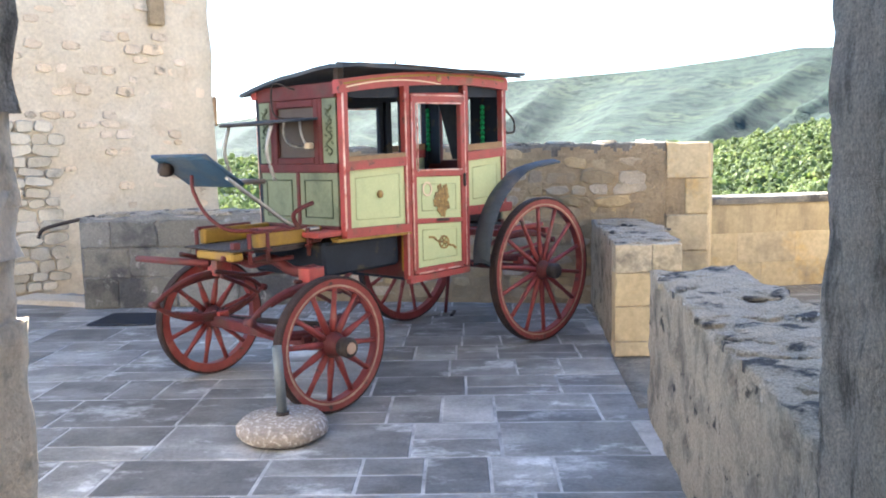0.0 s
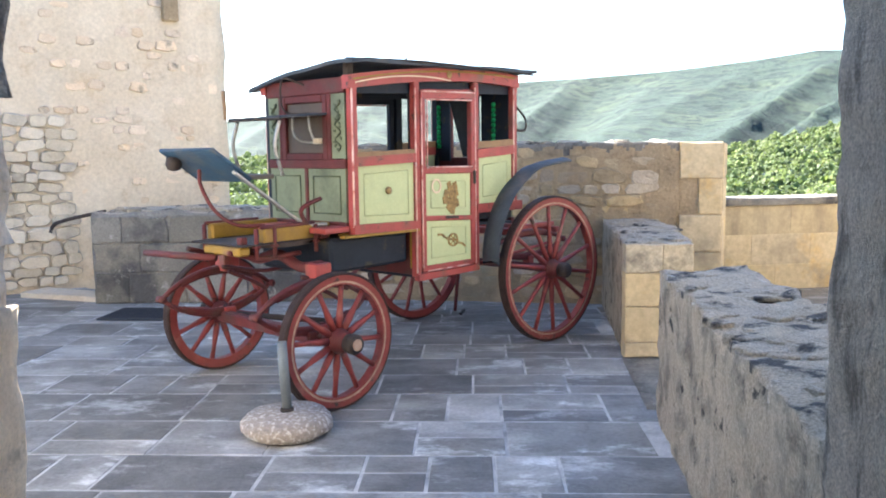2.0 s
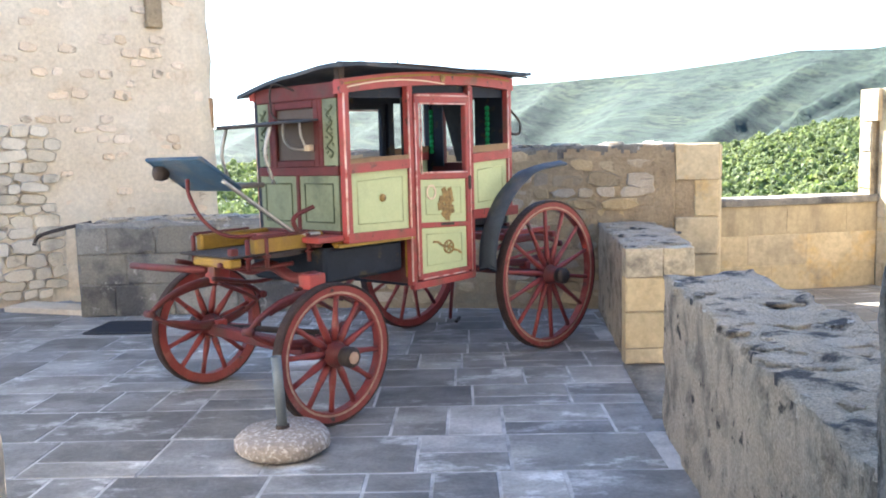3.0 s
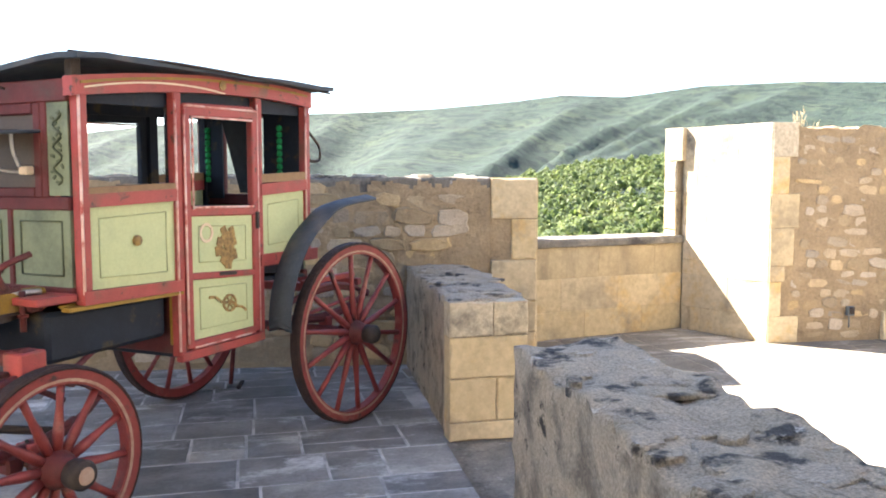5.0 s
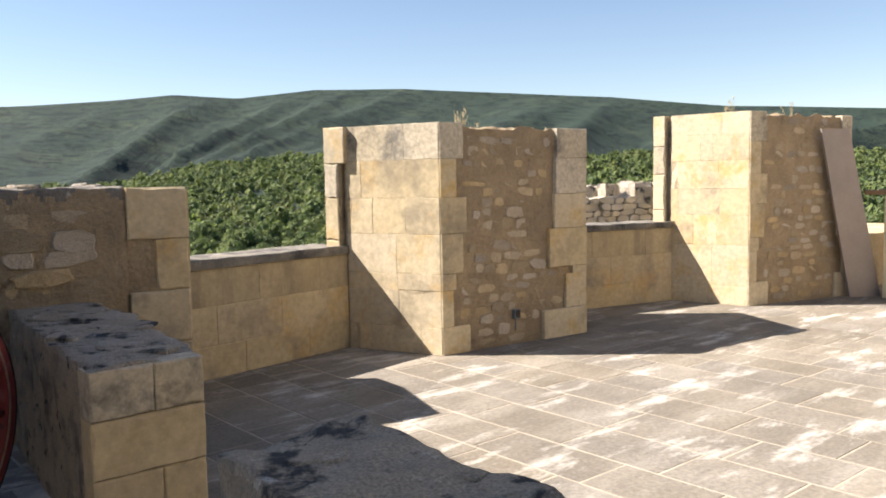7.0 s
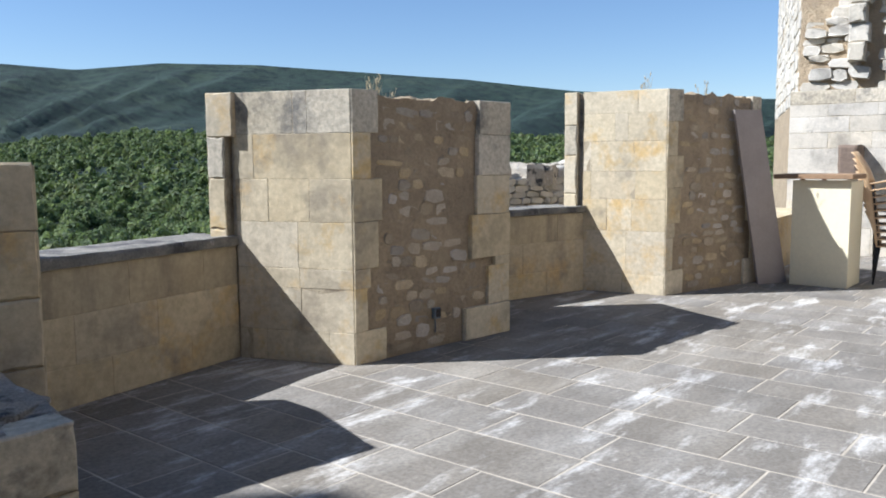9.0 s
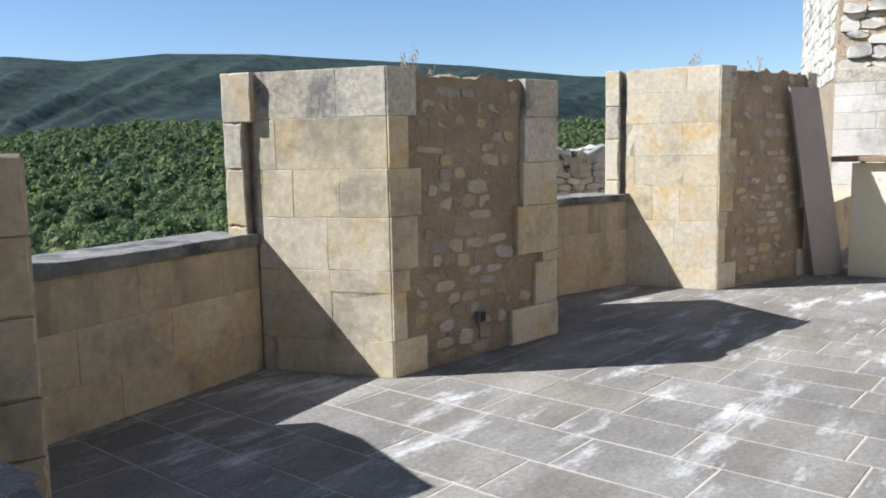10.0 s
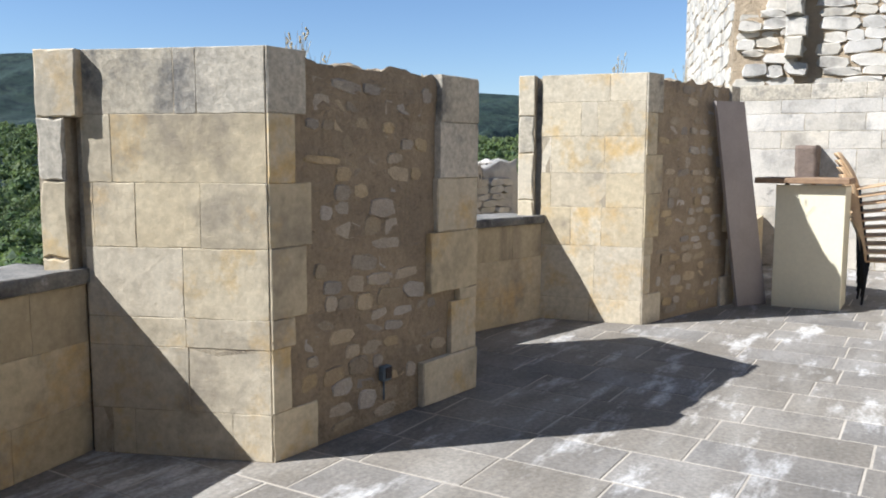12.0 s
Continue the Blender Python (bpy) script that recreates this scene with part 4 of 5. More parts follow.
def wheel(parent, x, y, r, spokes, side, turn=0.0, phase=0.0):
    """A spoked wooden wheel with an iron tyre; side: +1 or -1, the way its hub looks."""
    bm = bmesh.new()
    w = 0.026
    prof = [(r - 0.07, -w), (r - 0.07, w), (r - 0.016, w + 0.006), (r - 0.016, -w - 0.006)]
    add_lathe(bm, prof, 48, "y")
    rim = part("wheel", bm, "wheel_red", parent, "red-painted spoked wooden wheel", smooth=False)
    rim.matrix_basis = pose(x, y, r, 0, 0, turn)
    bm = bmesh.new()
    prof = [(r - 0.0155, -w - 0.007), (r - 0.0155, w + 0.007), (r - 0.008, w + 0.009), (r, w), (r, -w), (r - 0.008, -w - 0.009)]
    add_lathe(bm, prof, 56, "y")
    part("tyre", bm, "tyre", rim, "worn black tyre")
    bm = bmesh.new()
    ring = [(r - 0.060, side * (w + 0.0012)), (r - 0.060, side * (w + 0.003)), (r - 0.048, side * (w + 0.0045)), (r - 0.048, side * (w + 0.002))]
    add_lathe(bm, ring, 48, "y")
    part("pinstripe", bm, "worn_cream", rim)
    bm = bmesh.new()
    hub = [(0.0005, -0.09), (0.05, -0.09), (0.06, -0.05), (0.075, -0.02), (0.075, 0.02), (0.062, 0.05), (0.052, 0.10), (0.0005, 0.10)]
    add_lathe(bm, [(a, b * side) for a, b in hub], 20, "y", closed=False)
    part("hub", bm, "dark_red", rim, smooth=True)
    bm = bmesh.new()
    cap = [(0.0005, 0.095), (0.055, 0.095), (0.058, 0.15), (0.048, 0.165), (0.0005, 0.165)]
    add_lathe(bm, [(a, b * side) for a, b in cap], 18, "y", closed=False)
    part("hub_cap", bm, "iron", rim, "dark iron hub cap", smooth=True)
    if r < 0.5 and side > 0:
        bm = bmesh.new()
        add_lathe(bm, [(0.0005, 0.1655), (0.034, 0.1655), (0.032, 0.169), (0.0005, 0.170)], 14, "y", closed=False)
        part("hub_face", bm, "worn_cream", rim, "chipped pale hub face")
    for k in range(spokes):
        a = 2 * math.pi * (k + phase) / spokes
        d = Vector((math.cos(a), 0, math.sin(a)))
        bm = bmesh.new()
        pts = [d * 0.065 + Vector((0, 0.0, 0)), d * 0.14 + Vector((0, 0, 0)), d * (r * 0.6), d * (r - 0.066)]
        add_tube(bm, pts, [0.02, 0.022, 0.0145, 0.0165], 7)
        part("spoke", bm, "wheel_red", rim, smooth=True)
    return rim


coach = thing("horse_carriage", "antique horse-drawn omnibus in pale green and red paint, worn", "carriage", pose(0.035, 6.465, 0, 0, 0, math.degrees(math.atan2(-0.786, -0.618))))
YB = 0.42
XF, XR = 1.87, 0.16
wheel(coach, 0.06, 0.68, 0.55, 14, 1, turn=-7, phase=0.35)
wheel(coach, 0.06, -0.68, 0.55, 14, -1, turn=-4, phase=0.1)
wheel(coach, 2.21, 0.645, 0.39, 12, 1, turn=-3, phase=0.2)
wheel(coach, 2.10, -0.645, 0.39, 12, -1, turn=-3, phase=0.4)


def rail(name, x0, x1, za, zb, y, h, d, mat, label="", arch=0.0):
    """A rail along the side from x0 (height za) to x1 (zb), optionally arched."""
    bm = bmesh.new()
    n = 12 if arch else 1
    rows = []
    for i in range(n + 1):
        t = i / n
        x, z = x0 + (x1 - x0) * t, za + (zb - za) * t + arch * 4 * t * (1 - t)
        rows.append([bm.verts.new((x, y + dy, z + dz)) for dy, dz in ((-d / 2, -h / 2), (d / 2, -h / 2), (d / 2, h / 2), (-d / 2, h / 2))])
    for p, q in zip(rows, rows[1:]):
        for k in range(4):
            bm.faces.new((p[k], p[(k + 1) % 4], q[(k + 1) % 4], q[k]))
    bm.faces.new(rows[0][::-1])
    bm.faces.new(rows[-1])
    bmesh.ops.recalc_face_normals(bm, faces=bm.faces)
    return part(name, bm, mat, coach, label)


def quad_slab(name, pts, thick, nrm, mat, parent, label=""):
    """A slab over four points, thick against nrm."""
    bm = bmesh.new()
    n = Vector(nrm).normalized() * thick
    a = [bm.verts.new(Vector(p)) for p in pts]
    b = [bm.verts.new(Vector(p) - n) for p in pts]
    bm.faces.new(a)
    bm.faces.new(b[::-1])
    for i in range(4):
        bm.faces.new((a[i], b[i], b[(i + 1) % 4], a[(i + 1) % 4]))
    bmesh.ops.recalc_face_normals(bm, faces=bm.faces)
    return part(name, bm, mat, parent, label)


def side_panel(name, x0, x1, z00, z01, z10, z11, y, s, parent=None):
    """A painted panel with a raised inner field outlined by a thin dark line; z00, z10: bottom heights, z01, z11: tops."""
    parent = parent or coach
    p = quad_slab(name, [(x0, y, z00), (x1, y, z10), (x1, y, z11), (x0, y, z01)], 0.016 * s, (0, 1, 0), "green", parent)
    i, j = 0.055 * (1 if x1 > x0 else -1), 0.05
    a = [(x0 + i, z00 + j), (x1 - i, z10 + j), (x1 - i, z11 - j), (x0 + i, z01 - j)]
    for k in range(4):
        u, v = a[k], a[(k + 1) % 4]
        tube("beading", [(u[0], y + 0.001 * s, u[1]), (v[0], y + 0.001 * s, v[1])], 0.0035, "green_dark", p, n=6)
    return p


for s in (1, -1):
    y = YB * s
    xp = (1.845, 1.285, 0.655, 0.185)
    for k, x in enumerate(xp):
        zb = (0.97, 0.60, 0.60, 1.10)[k]
        # far-side posts get navy for red: interior shade put into their colour
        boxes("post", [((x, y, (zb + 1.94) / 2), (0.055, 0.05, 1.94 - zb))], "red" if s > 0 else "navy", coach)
        tube("post_line", [(x + 0.02, y + 0.026 * s, zb + 0.03), (x + 0.02, y + 0.026 * s, 1.9)], 0.0065, "edge_line", coach, n=6)
    rail("waist_rail", 1.86, 1.29, 1.415, 1.435, y + 0.004 * s, 0.06, 0.055, "red")
    rail("waist_rail", 0.65, 0.17, 1.455, 1.49, y + 0.004 * s, 0.06, 0.055, "red")
    rail("window_sill", 1.83, 1.31, 1.46, 1.475, y, 0.035, 0.05, "wood", "bare wooden sill")
    rail("window_sill", 0.64, 0.2, 1.515, 1.535, y, 0.045, 0.05, "wood", "bare wooden sill")
    rail("cant_rail", 1.90, 0.15, 1.925, 1.945, y + 0.006 * s, 0.085, 0.06, "red", "arched red rail under the roof", arch=0.05)
    rail("cant_rail_line", 1.86, 0.2, 1.945, 1.965, y + 0.038 * s, 0.012, 0.004, "yellow", arch=0.05)
    rail("cant_rail_line", 1.84, 0.95, 1.925, 1.945, y + 0.038 * s, 0.008, 0.004, "cream", arch=0.035)
    rail("sill_rail", 1.87, 1.28, 0.985, 0.985, y + 0.004 * s, 0.06, 0.06, "red")
    rail("sill_line", 1.95, 1.28, 0.945, 0.945, y + 0.006 * s, 0.016, 0.05, "yellow")
    rail("sill_rail", 0.66, 0.1, 1.09, 1.12, y + 0.004 * s, 0.06, 0.06, "red")
    p = side_panel("panel", 1.82, 1.31, 1.015, 1.385, 1.015, 1.405, y + 0.008 * s, s)
    bm = bmesh.new()
    add_lathe(bm, [(0.0005, 0.0), (0.026, 0.0), (0.024, 0.012 * s), (0.0005, 0.016 * s)], 14, "y", at=(1.555, y + 0.012 * s, 1.225), closed=False)
    part("round_vent", bm, "gilt", p, "small round brass plate", smooth=True)
    side_panel("panel", 0.625, 0.215, 1.12, 1.43, 1.15, 1.46, y + 0.008 * s, s)
    # door; the far one's red frame is coloured near-black for the shade inside
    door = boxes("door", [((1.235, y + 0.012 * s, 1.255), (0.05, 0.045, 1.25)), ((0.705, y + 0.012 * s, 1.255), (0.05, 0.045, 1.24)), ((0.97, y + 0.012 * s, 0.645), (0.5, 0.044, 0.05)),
                          ((0.97, y + 0.012 * s, 1.025), (0.5, 0.044, 0.04)), ((0.97, y + 0.012 * s, 1.35), (0.5, 0.044, 0.05)), ((0.97, y + 0.012 * s, 1.855), (0.52, 0.045, 0.065))], "red" if s > 0 else "navy", coach, "door with two green panels and an open window, red-framed on the near side")
    side_panel("door_panel", 1.21, 0.73, 0.67, 1.005, 0.67, 1.005, y + 0.02 * s, s, door)
    side_panel("door_panel", 1.21, 0.73, 1.045, 1.325, 1.045, 1.325, y + 0.02 * s, s, door)
    for a, b in (((1.255, 0.66), (1.255, 1.86)), ((1.255, 1.875), (0.69, 1.865)), ((1.2, 1.82), (0.73, 1.815)), ((1.2, 1.37), (0.73, 1.37)), ((0.73, 0.63), (1.21, 0.63)), ((1.2, 1.36), (1.2, 1.82))):
        tube("door_line", [(a[0], y + 0.036 * s, a[1]), (b[0], y + 0.036 * s, b[1])], 0.006, "edge_line", door, n=6)
    # arms on the upper panel, wheel device on the lower
    rnd = random.Random(4)
    bm = bmesh.new()
    for k in range(16):
        a = k * 2.399
        rr = 0.078 * math.sqrt(k / 16)
        add_box(bm, (0.945 + rr * math.cos(a), y + 0.024 * s, 1.165 + rr * 1.25 * math.sin(a)), (0.046, 0.006, 0.052), (0, rnd.uniform(0, 90), 0), 0.003)
    part("painted_arms", bm, "gilt", door, "faded gilt coat of arms")
    bm = bmesh.new()
    add_lathe(bm, [(0.036, 0), (0.05, 0), (0.05, 0.005 * s), (0.036, 0.005 * s)], 20, "y", at=(1.1, y + 0.021 * s, 1.24))
    part("paper_seal", bm, "cream", door)
    bm = bmesh.new()
    add_lathe(bm, [(0.042, 0), (0.056, 0), (0.056, 0.005 * s), (0.042, 0.005 * s)], 20, "y", at=(0.93, y + 0.022 * s, 0.84))
    for k in range(6):
        a = k * math.pi / 3
        add_box(bm, (0.93 + 0.024 * math.cos(a), y + 0.024 * s, 0.84 + 0.024 * math.sin(a)), (0.046, 0.005, 0.008), (0, -math.degrees(a), 0))
    for k in range(7):
        add_box(bm, (1.07 - 0.043 * k, y + 0.024 * s, 0.885 - 0.015 * k + rnd.uniform(-0.01, 0.01)), (0.042, 0.005, 0.017), (0, -20 + rnd.uniform(-25, 25), 0))
    part("painted_device", bm, "gilt", door, "painted wheel and horn device")
    boxes("door_hinge", [((0.70, y + 0.04 * s, 1.3), (0.03, 0.014, 0.09))], "iron", door)
    boxes("name_plate", [((0.95, y + 0.036 * s, 1.025), (0.14, 0.006, 0.022))], "iron", door)
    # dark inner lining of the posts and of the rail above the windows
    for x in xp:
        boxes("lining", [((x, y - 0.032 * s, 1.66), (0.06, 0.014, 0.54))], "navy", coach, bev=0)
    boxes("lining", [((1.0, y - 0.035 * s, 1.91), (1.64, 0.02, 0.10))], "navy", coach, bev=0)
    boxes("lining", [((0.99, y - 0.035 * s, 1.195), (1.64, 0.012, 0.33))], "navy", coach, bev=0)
for x, y in ((0.20, -0.37), (0.20, 0.235)):
    bm = bmesh.new()
    for k in range(9):
        add_lathe(bm, [(0.0005, 0), (0.018, 0.004), (0.02, 0.016), (0.016, 0.03), (0.0005, 0.034)], 8, "z", at=(x, y, 1.5 + 0.035 * k), closed=False)
    part("braid", bm, "fabric", coach, "bright green braided strap", smooth=True)
bm = bmesh.new()
v = [bm.verts.new(p) for p in ((0.215, -0.235, 1.88), (0.215, 0.10, 1.88), (0.215, 0.10, 1.44), (0.215, -0.075, 1.44))]
w = [bm.verts.new(p.co + Vector((0.012, 0, 0))) for p in v]
bm.faces.new(v)
bm.faces.new(w[::-1])
for k in range(4):
    bm.faces.new((v[k], w[k], w[(k + 1) % 4], v[(k + 1) % 4]))
bmesh.ops.recalc_face_normals(bm, faces=bm.faces)
part("curtain", bm, "dark_fabric", coach, "dark curtain drawn aside at the back window")

# front and back of the body
for x, s in ((XF, 1), (XR, -1)):
    boxes("end_frame", [((x, 0, 1.405), (0.045, 0.80, 0.06)), ((x, 0, 1.0), (0.045, 0.80, 0.06)), ((x, 0, 1.91), (0.045, 0.8, 0.10)), ((x, 0, 1.2), (0.04, 0.035, 0.36)), ((x, 0.245, 1.64), (0.035, 0.04, 0.46)), ((x, -0.265, 1.64), (0.035, 0.03, 0.46))], "dark_red", coach)
    for y0, y1 in ((0.39, 0.018), (-0.018, -0.39)):
        quad_slab("end_panel", [(x + 0.012 * s, y0, 1.03), (x + 0.012 * s, y1, 1.03), (x + 0.012 * s, y1, 1.375), (x + 0.012 * s, y0, 1.375)], 0.02 * s, (1, 0, 0), "green_grey", coach)
        ym = sorted((y0, y1))
        for a, b in (((ym[0] + 0.05, 1.08), (ym[1] - 0.05, 1.08)), ((ym[1] - 0.05, 1.08), (ym[1] - 0.05, 1.325)), ((ym[1] - 0.05, 1.325), (ym[0] + 0.05, 1.325)), ((ym[0] + 0.05, 1.325), (ym[0] + 0.05, 1.08))):
            tube("beading", [(x + 0.014 * s, a[0], a[1]), (x + 0.014 * s, b[0], b[1])], 0.0045, "green_line", coach, n=6)
    for y0 in (0.265, -0.395):
        p = quad_slab("end_panel", [(x + 0.012 * s, y0, 1.44), (x + 0.012 * s, y0 + 0.13, 1.44), (x + 0.012 * s, y0 + 0.13, 1.86), (x + 0.012 * s, y0, 1.86)], 0.02 * s, (1, 0, 0), "green_grey", coach)
        pts = [(x + 0.016 * s, y0 + 0.065 + 0.028 * math.sin(k * 0.9), 1.49 + 0.014 * k) for k in range(24)]
        tube("painted_scroll", pts, 0.006, "green_line", p, n=6)
        bm = bmesh.new()
        rnd = random.Random(9)
        for k in range(14):
            add_box(bm, (x + 0.015 * s, y0 + 0.065 + rnd.uniform(-0.035, 0.035), 1.5 + 0.024 * k), (0.005, 0.022, 0.012), (rnd.uniform(-60, 60), 0, 0))
        part("painted_leaves", bm, "green_line", p)
    if s > 0:
        for cy, cz, sy, sz in ((0.205, 1.645, 0.05, 0.43), (-0.225, 1.645, 0.05, 0.43), (-0.01, 1.455, 0.38, 0.045), (-0.01, 1.835, 0.38, 0.05)):
            boxes("window_frame", [((x + 0.006, cy, cz), (0.03, sy, sz))], "dark_red", coach)
        boxes("end_window", [((x - 0.005, 0, 1.64), (0.012, 0.45, 0.43))], "glass", coach, "dark dusty window pane")
    else:
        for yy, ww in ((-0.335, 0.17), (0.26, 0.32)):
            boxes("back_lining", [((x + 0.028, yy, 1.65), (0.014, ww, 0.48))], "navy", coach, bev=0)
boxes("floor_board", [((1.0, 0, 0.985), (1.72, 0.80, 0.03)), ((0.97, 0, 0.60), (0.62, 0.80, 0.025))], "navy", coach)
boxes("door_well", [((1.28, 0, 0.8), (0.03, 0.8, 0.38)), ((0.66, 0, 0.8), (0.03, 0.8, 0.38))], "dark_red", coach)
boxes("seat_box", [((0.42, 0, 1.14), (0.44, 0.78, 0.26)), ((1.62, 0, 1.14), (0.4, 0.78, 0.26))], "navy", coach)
boxes("cushion", [((0.43, 0, 1.32), (0.46, 0.76, 0.10)), ((1.6, 0, 1.31), (0.42, 0.76, 0.09))], "leather", coach, "grey-brown leather cushions", bev=0.03)
boxes("back_cushion", [((0.90, -0.15, 1.40), (0.5, 0.10, 0.17))], "tan_leather", coach, "faded tan bench back", bev=0.02)
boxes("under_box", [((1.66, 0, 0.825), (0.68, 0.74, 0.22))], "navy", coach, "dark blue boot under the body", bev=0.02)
boxes("under_box_trim", [((1.30, 0.385, 0.81), (0.022, 0.02, 0.30)), ((1.62, 0.385, 0.957), (0.66, 0.016, 0.014))], "yellow", coach)
boxes("door_threshold", [((0.97, 0.43, 0.595), (0.66, 0.05, 0.05)), ((0.97, -0.43, 0.595), (0.66, 0.05, 0.05))], "red", coach)
tube("rear_prop", curve([(-0.30, -0.46, 0.66), (-0.30, -0.52, 0.3), (-0.31, -0.56, 0.02)]), 0.016, "dark_red", coach)
boxes("prop_foot", [((-0.34, -0.5, 0.012), (0.2, 0.03, 0.02), (0, 0, 30))], "iron", coach)

# roof: a thin arched board with ribs and an overhanging edge
bm = bmesh.new()
NX, NY = 14, 10
top, bot = [], []
for i in range(NX + 1):
    x = 0.02 + 1.92 * i / NX
    ra, rb = [], []
    for j in range(NY + 1):
        v = -1 + 2 * j / NY
        z = 1.992 - 0.026 * x + 0.062 * v - 0.032 * v * v + 0.012 * noise.noise(Vector((x * 3, v * 2, 4))) + (-0.02 * max(0, (x - 1.85) / 0.16))
        y = v * (0.53 if v > 0 else 0.44)
        ra.append(bm.verts.new((x, y, z + 0.016)))
        rb.append(bm.verts.new((x, y, z - 0.008)))
    top.append(ra)
    bot.append(rb)
for i in range(NX):
    for j in range(NY):
        bm.faces.new((top[i][j], top[i + 1][j], top[i + 1][j + 1], top[i][j + 1]))
        bm.faces.new((bot[i][j], bot[i][j + 1], bot[i + 1][j + 1], bot[i + 1][j]))
for i in range(NX):
    bm.faces.new((top[i][0], bot[i][0], bot[i + 1][0], top[i + 1][0]))
    bm.faces.new((top[i][NY], top[i + 1][NY], bot[i + 1][NY], bot[i][NY]))
for j in range(NY):
    bm.faces.new((top[0][j], top[0][j + 1], bot[0][j + 1], bot[0][j]))
    bm.faces.new((top[NX][j], bot[NX][j], bot[NX][j + 1], top[NX][j + 1]))
bmesh.ops.recalc_face_normals(bm, faces=bm.faces)
part("roof", bm, "roof", coach, "thin sagging dark roof with overhanging edges")
for x in (1.85, 0.2):
    boxes("roof_block", [((x, 0.40, 1.975), (0.05, 0.05, 0.15 if x > 1 else 0.07))], "iron", coach)
tube("roof_cord", curve([(1.92, 0.46, 1.985), (1.4, 0.535, 2.0), (0.7, 0.535, 2.005), (0.02, 0.5, 2.0)]), 0.007, "iron", coach)
bm = bmesh.new()
add_lathe(bm, [(0.0005, 0), (0.012, 0), (0.010, 0.015), (0.005, 0.035), (0.0005, 0.06)], 8, "z", at=(0.95, 0.05, 2.06), closed=False)
part("finial", bm, "iron", coach, smooth=True)
boxes("star", [((0.97, YB + 0.042, 1.985), (0.05, 0.004, 0.012), (0, 36 * k, 0)) for k in range(5)], "gilt", coach, bev=0)
# hanging hook behind
tube("rear_hook", curve([(0.13, 0.36, 1.86), (0.08, 0.37, 1.84), (0.10, 0.37, 1.80), (0.05, 0.38, 1.76), (-0.02, 0.39, 1.70), (-0.02, 0.39, 1.63), (0.06, 0.38, 1.62), (0.12, 0.37, 1.66)], 6), 0.009, "iron", coach)

# mudguards
for s in (1, -1):
    bm = bmesh.new()
    pts = curve([(0.64, 0, 0.66), (0.635, 0, 0.78), (0.58, 0, 0.95), (0.45, 0, 1.13), (0.28, 0, 1.25), (0.08, 0, 1.335), (-0.33, 0, 1.375)], 6)
    rows = []
    for k, p in enumerate(pts):
        w = 0.075
        rows.append([bm.verts.new((p.x, s * (0.55 + dy), p.z + dz)) for dy, dz in ((-w, -0.012), (0, 0.01), (w, -0.012), (w, -0.026), (0, -0.006), (-w, -0.026))])
    for p, q in zip(rows, rows[1:]):
        for k in range(6):
            bm.faces.new((p[k], p[(k + 1) % 6], q[(k + 1) % 6], q[k]))
    bm.faces.new(rows[0][::-1])
    bm.faces.new(rows[-1])
    bmesh.ops.recalc_face_normals(bm, faces=bm.faces)
    part("mudguard", bm, "roof", coach, "dark curved mudguard over the rear wheel", smooth=True)

# running gear
tube("rear_axle", [(0.06, -0.66, 0.55), (0.06, 0.66, 0.55)], 0.03, "dark_red", coach)
tube("front_axle", [(2.10, -0.62, 0.39), (2.21, 0.62, 0.39)], 0.021, "dark_red", coach)
for s in (1, -1):
    for zc, x0, L, rise in ((0.72, 0.03, 0.48, 0.10), (0.565, 2.22, 0.41, 0.145)):
        for k in (1, -1):
            for leaf in range(2):
                bm = bmesh.new()
                span = L * (1.0 - 0.35 * leaf)
                pts = [(x0 - span + 2 * span * i / 12, s * 0.46, zc + k * (rise * (1 - ((2 * i / 12 - 1) * span / L) ** 2) ** 0.9 - 0.018 * leaf)) for i in range(13)]
                add_tube(bm, pts, [0.014 + 0.008 * math.sin(math.pi * i / 12) for i in range(13)], 6)
                part("leaf_spring", bm, "dark_red", coach, smooth=True)
        for e in (-1, 1):
            tube("spring_eye", [(x0 + e * L, s * 0.43, zc), (x0 + e * L, s * 0.49, zc)], 0.024, "dark_red", coach)
    for c0, s0 in (((0.03, s * 0.46, 0.60), (0.07, 0.07, 0.08)), ((2.22, s * 0.46, 0.41), (0.08, 0.09, 0.09)), ((2.22, s * 0.44, 0.755), (0.12, 0.10, 0.12))):
        boxes("spring_clip", [(c0, s0)], "red", coach)
        for dx in (-0.022, 0.022):
            tube("bolt", [(c0[0] + dx, c0[1], c0[2] - 0.065), (c0[0] + dx, c0[1], c0[2] + 0.06)], 0.007, "iron", coach, n=6)
    tube("brace", curve([(2.27, s * 0.42, 0.74), (1.95, s * 0.40, 0.68), (1.74, s * 0.33, 0.72)]), 0.014, "dark_red", coach)
    tube("rear_brace", curve([(0.55, s * 0.40, 0.62), (0.25, s * 0.44, 0.68), (-0.3, s * 0.46, 0.74)]), 0.016, "red", coach)
    boxes("rear_bar", [((-0.1, s * 0.40, 0.92), (0.6, 0.045, 0.045))], "red", coach)
boxes("rear_crossbar", [((-0.38, 0, 0.86), (0.05, 0.95, 0.06)), ((0.0, 0, 0.86), (0.06, 0.9, 0.07))], "red", coach)
tube("bolster", curve([(2.22, -0.47, 0.80), (2.23, -0.32, 0.86), (2.23, -0.12, 0.80), (2.23, 0.10, 0.84), (2.23, 0.30, 0.78), (2.22, 0.47, 0.80)], 6), 0.034, "dark_red", coach, "heavy red wavy turntable bolster", n=8)
bm = bmesh.new()
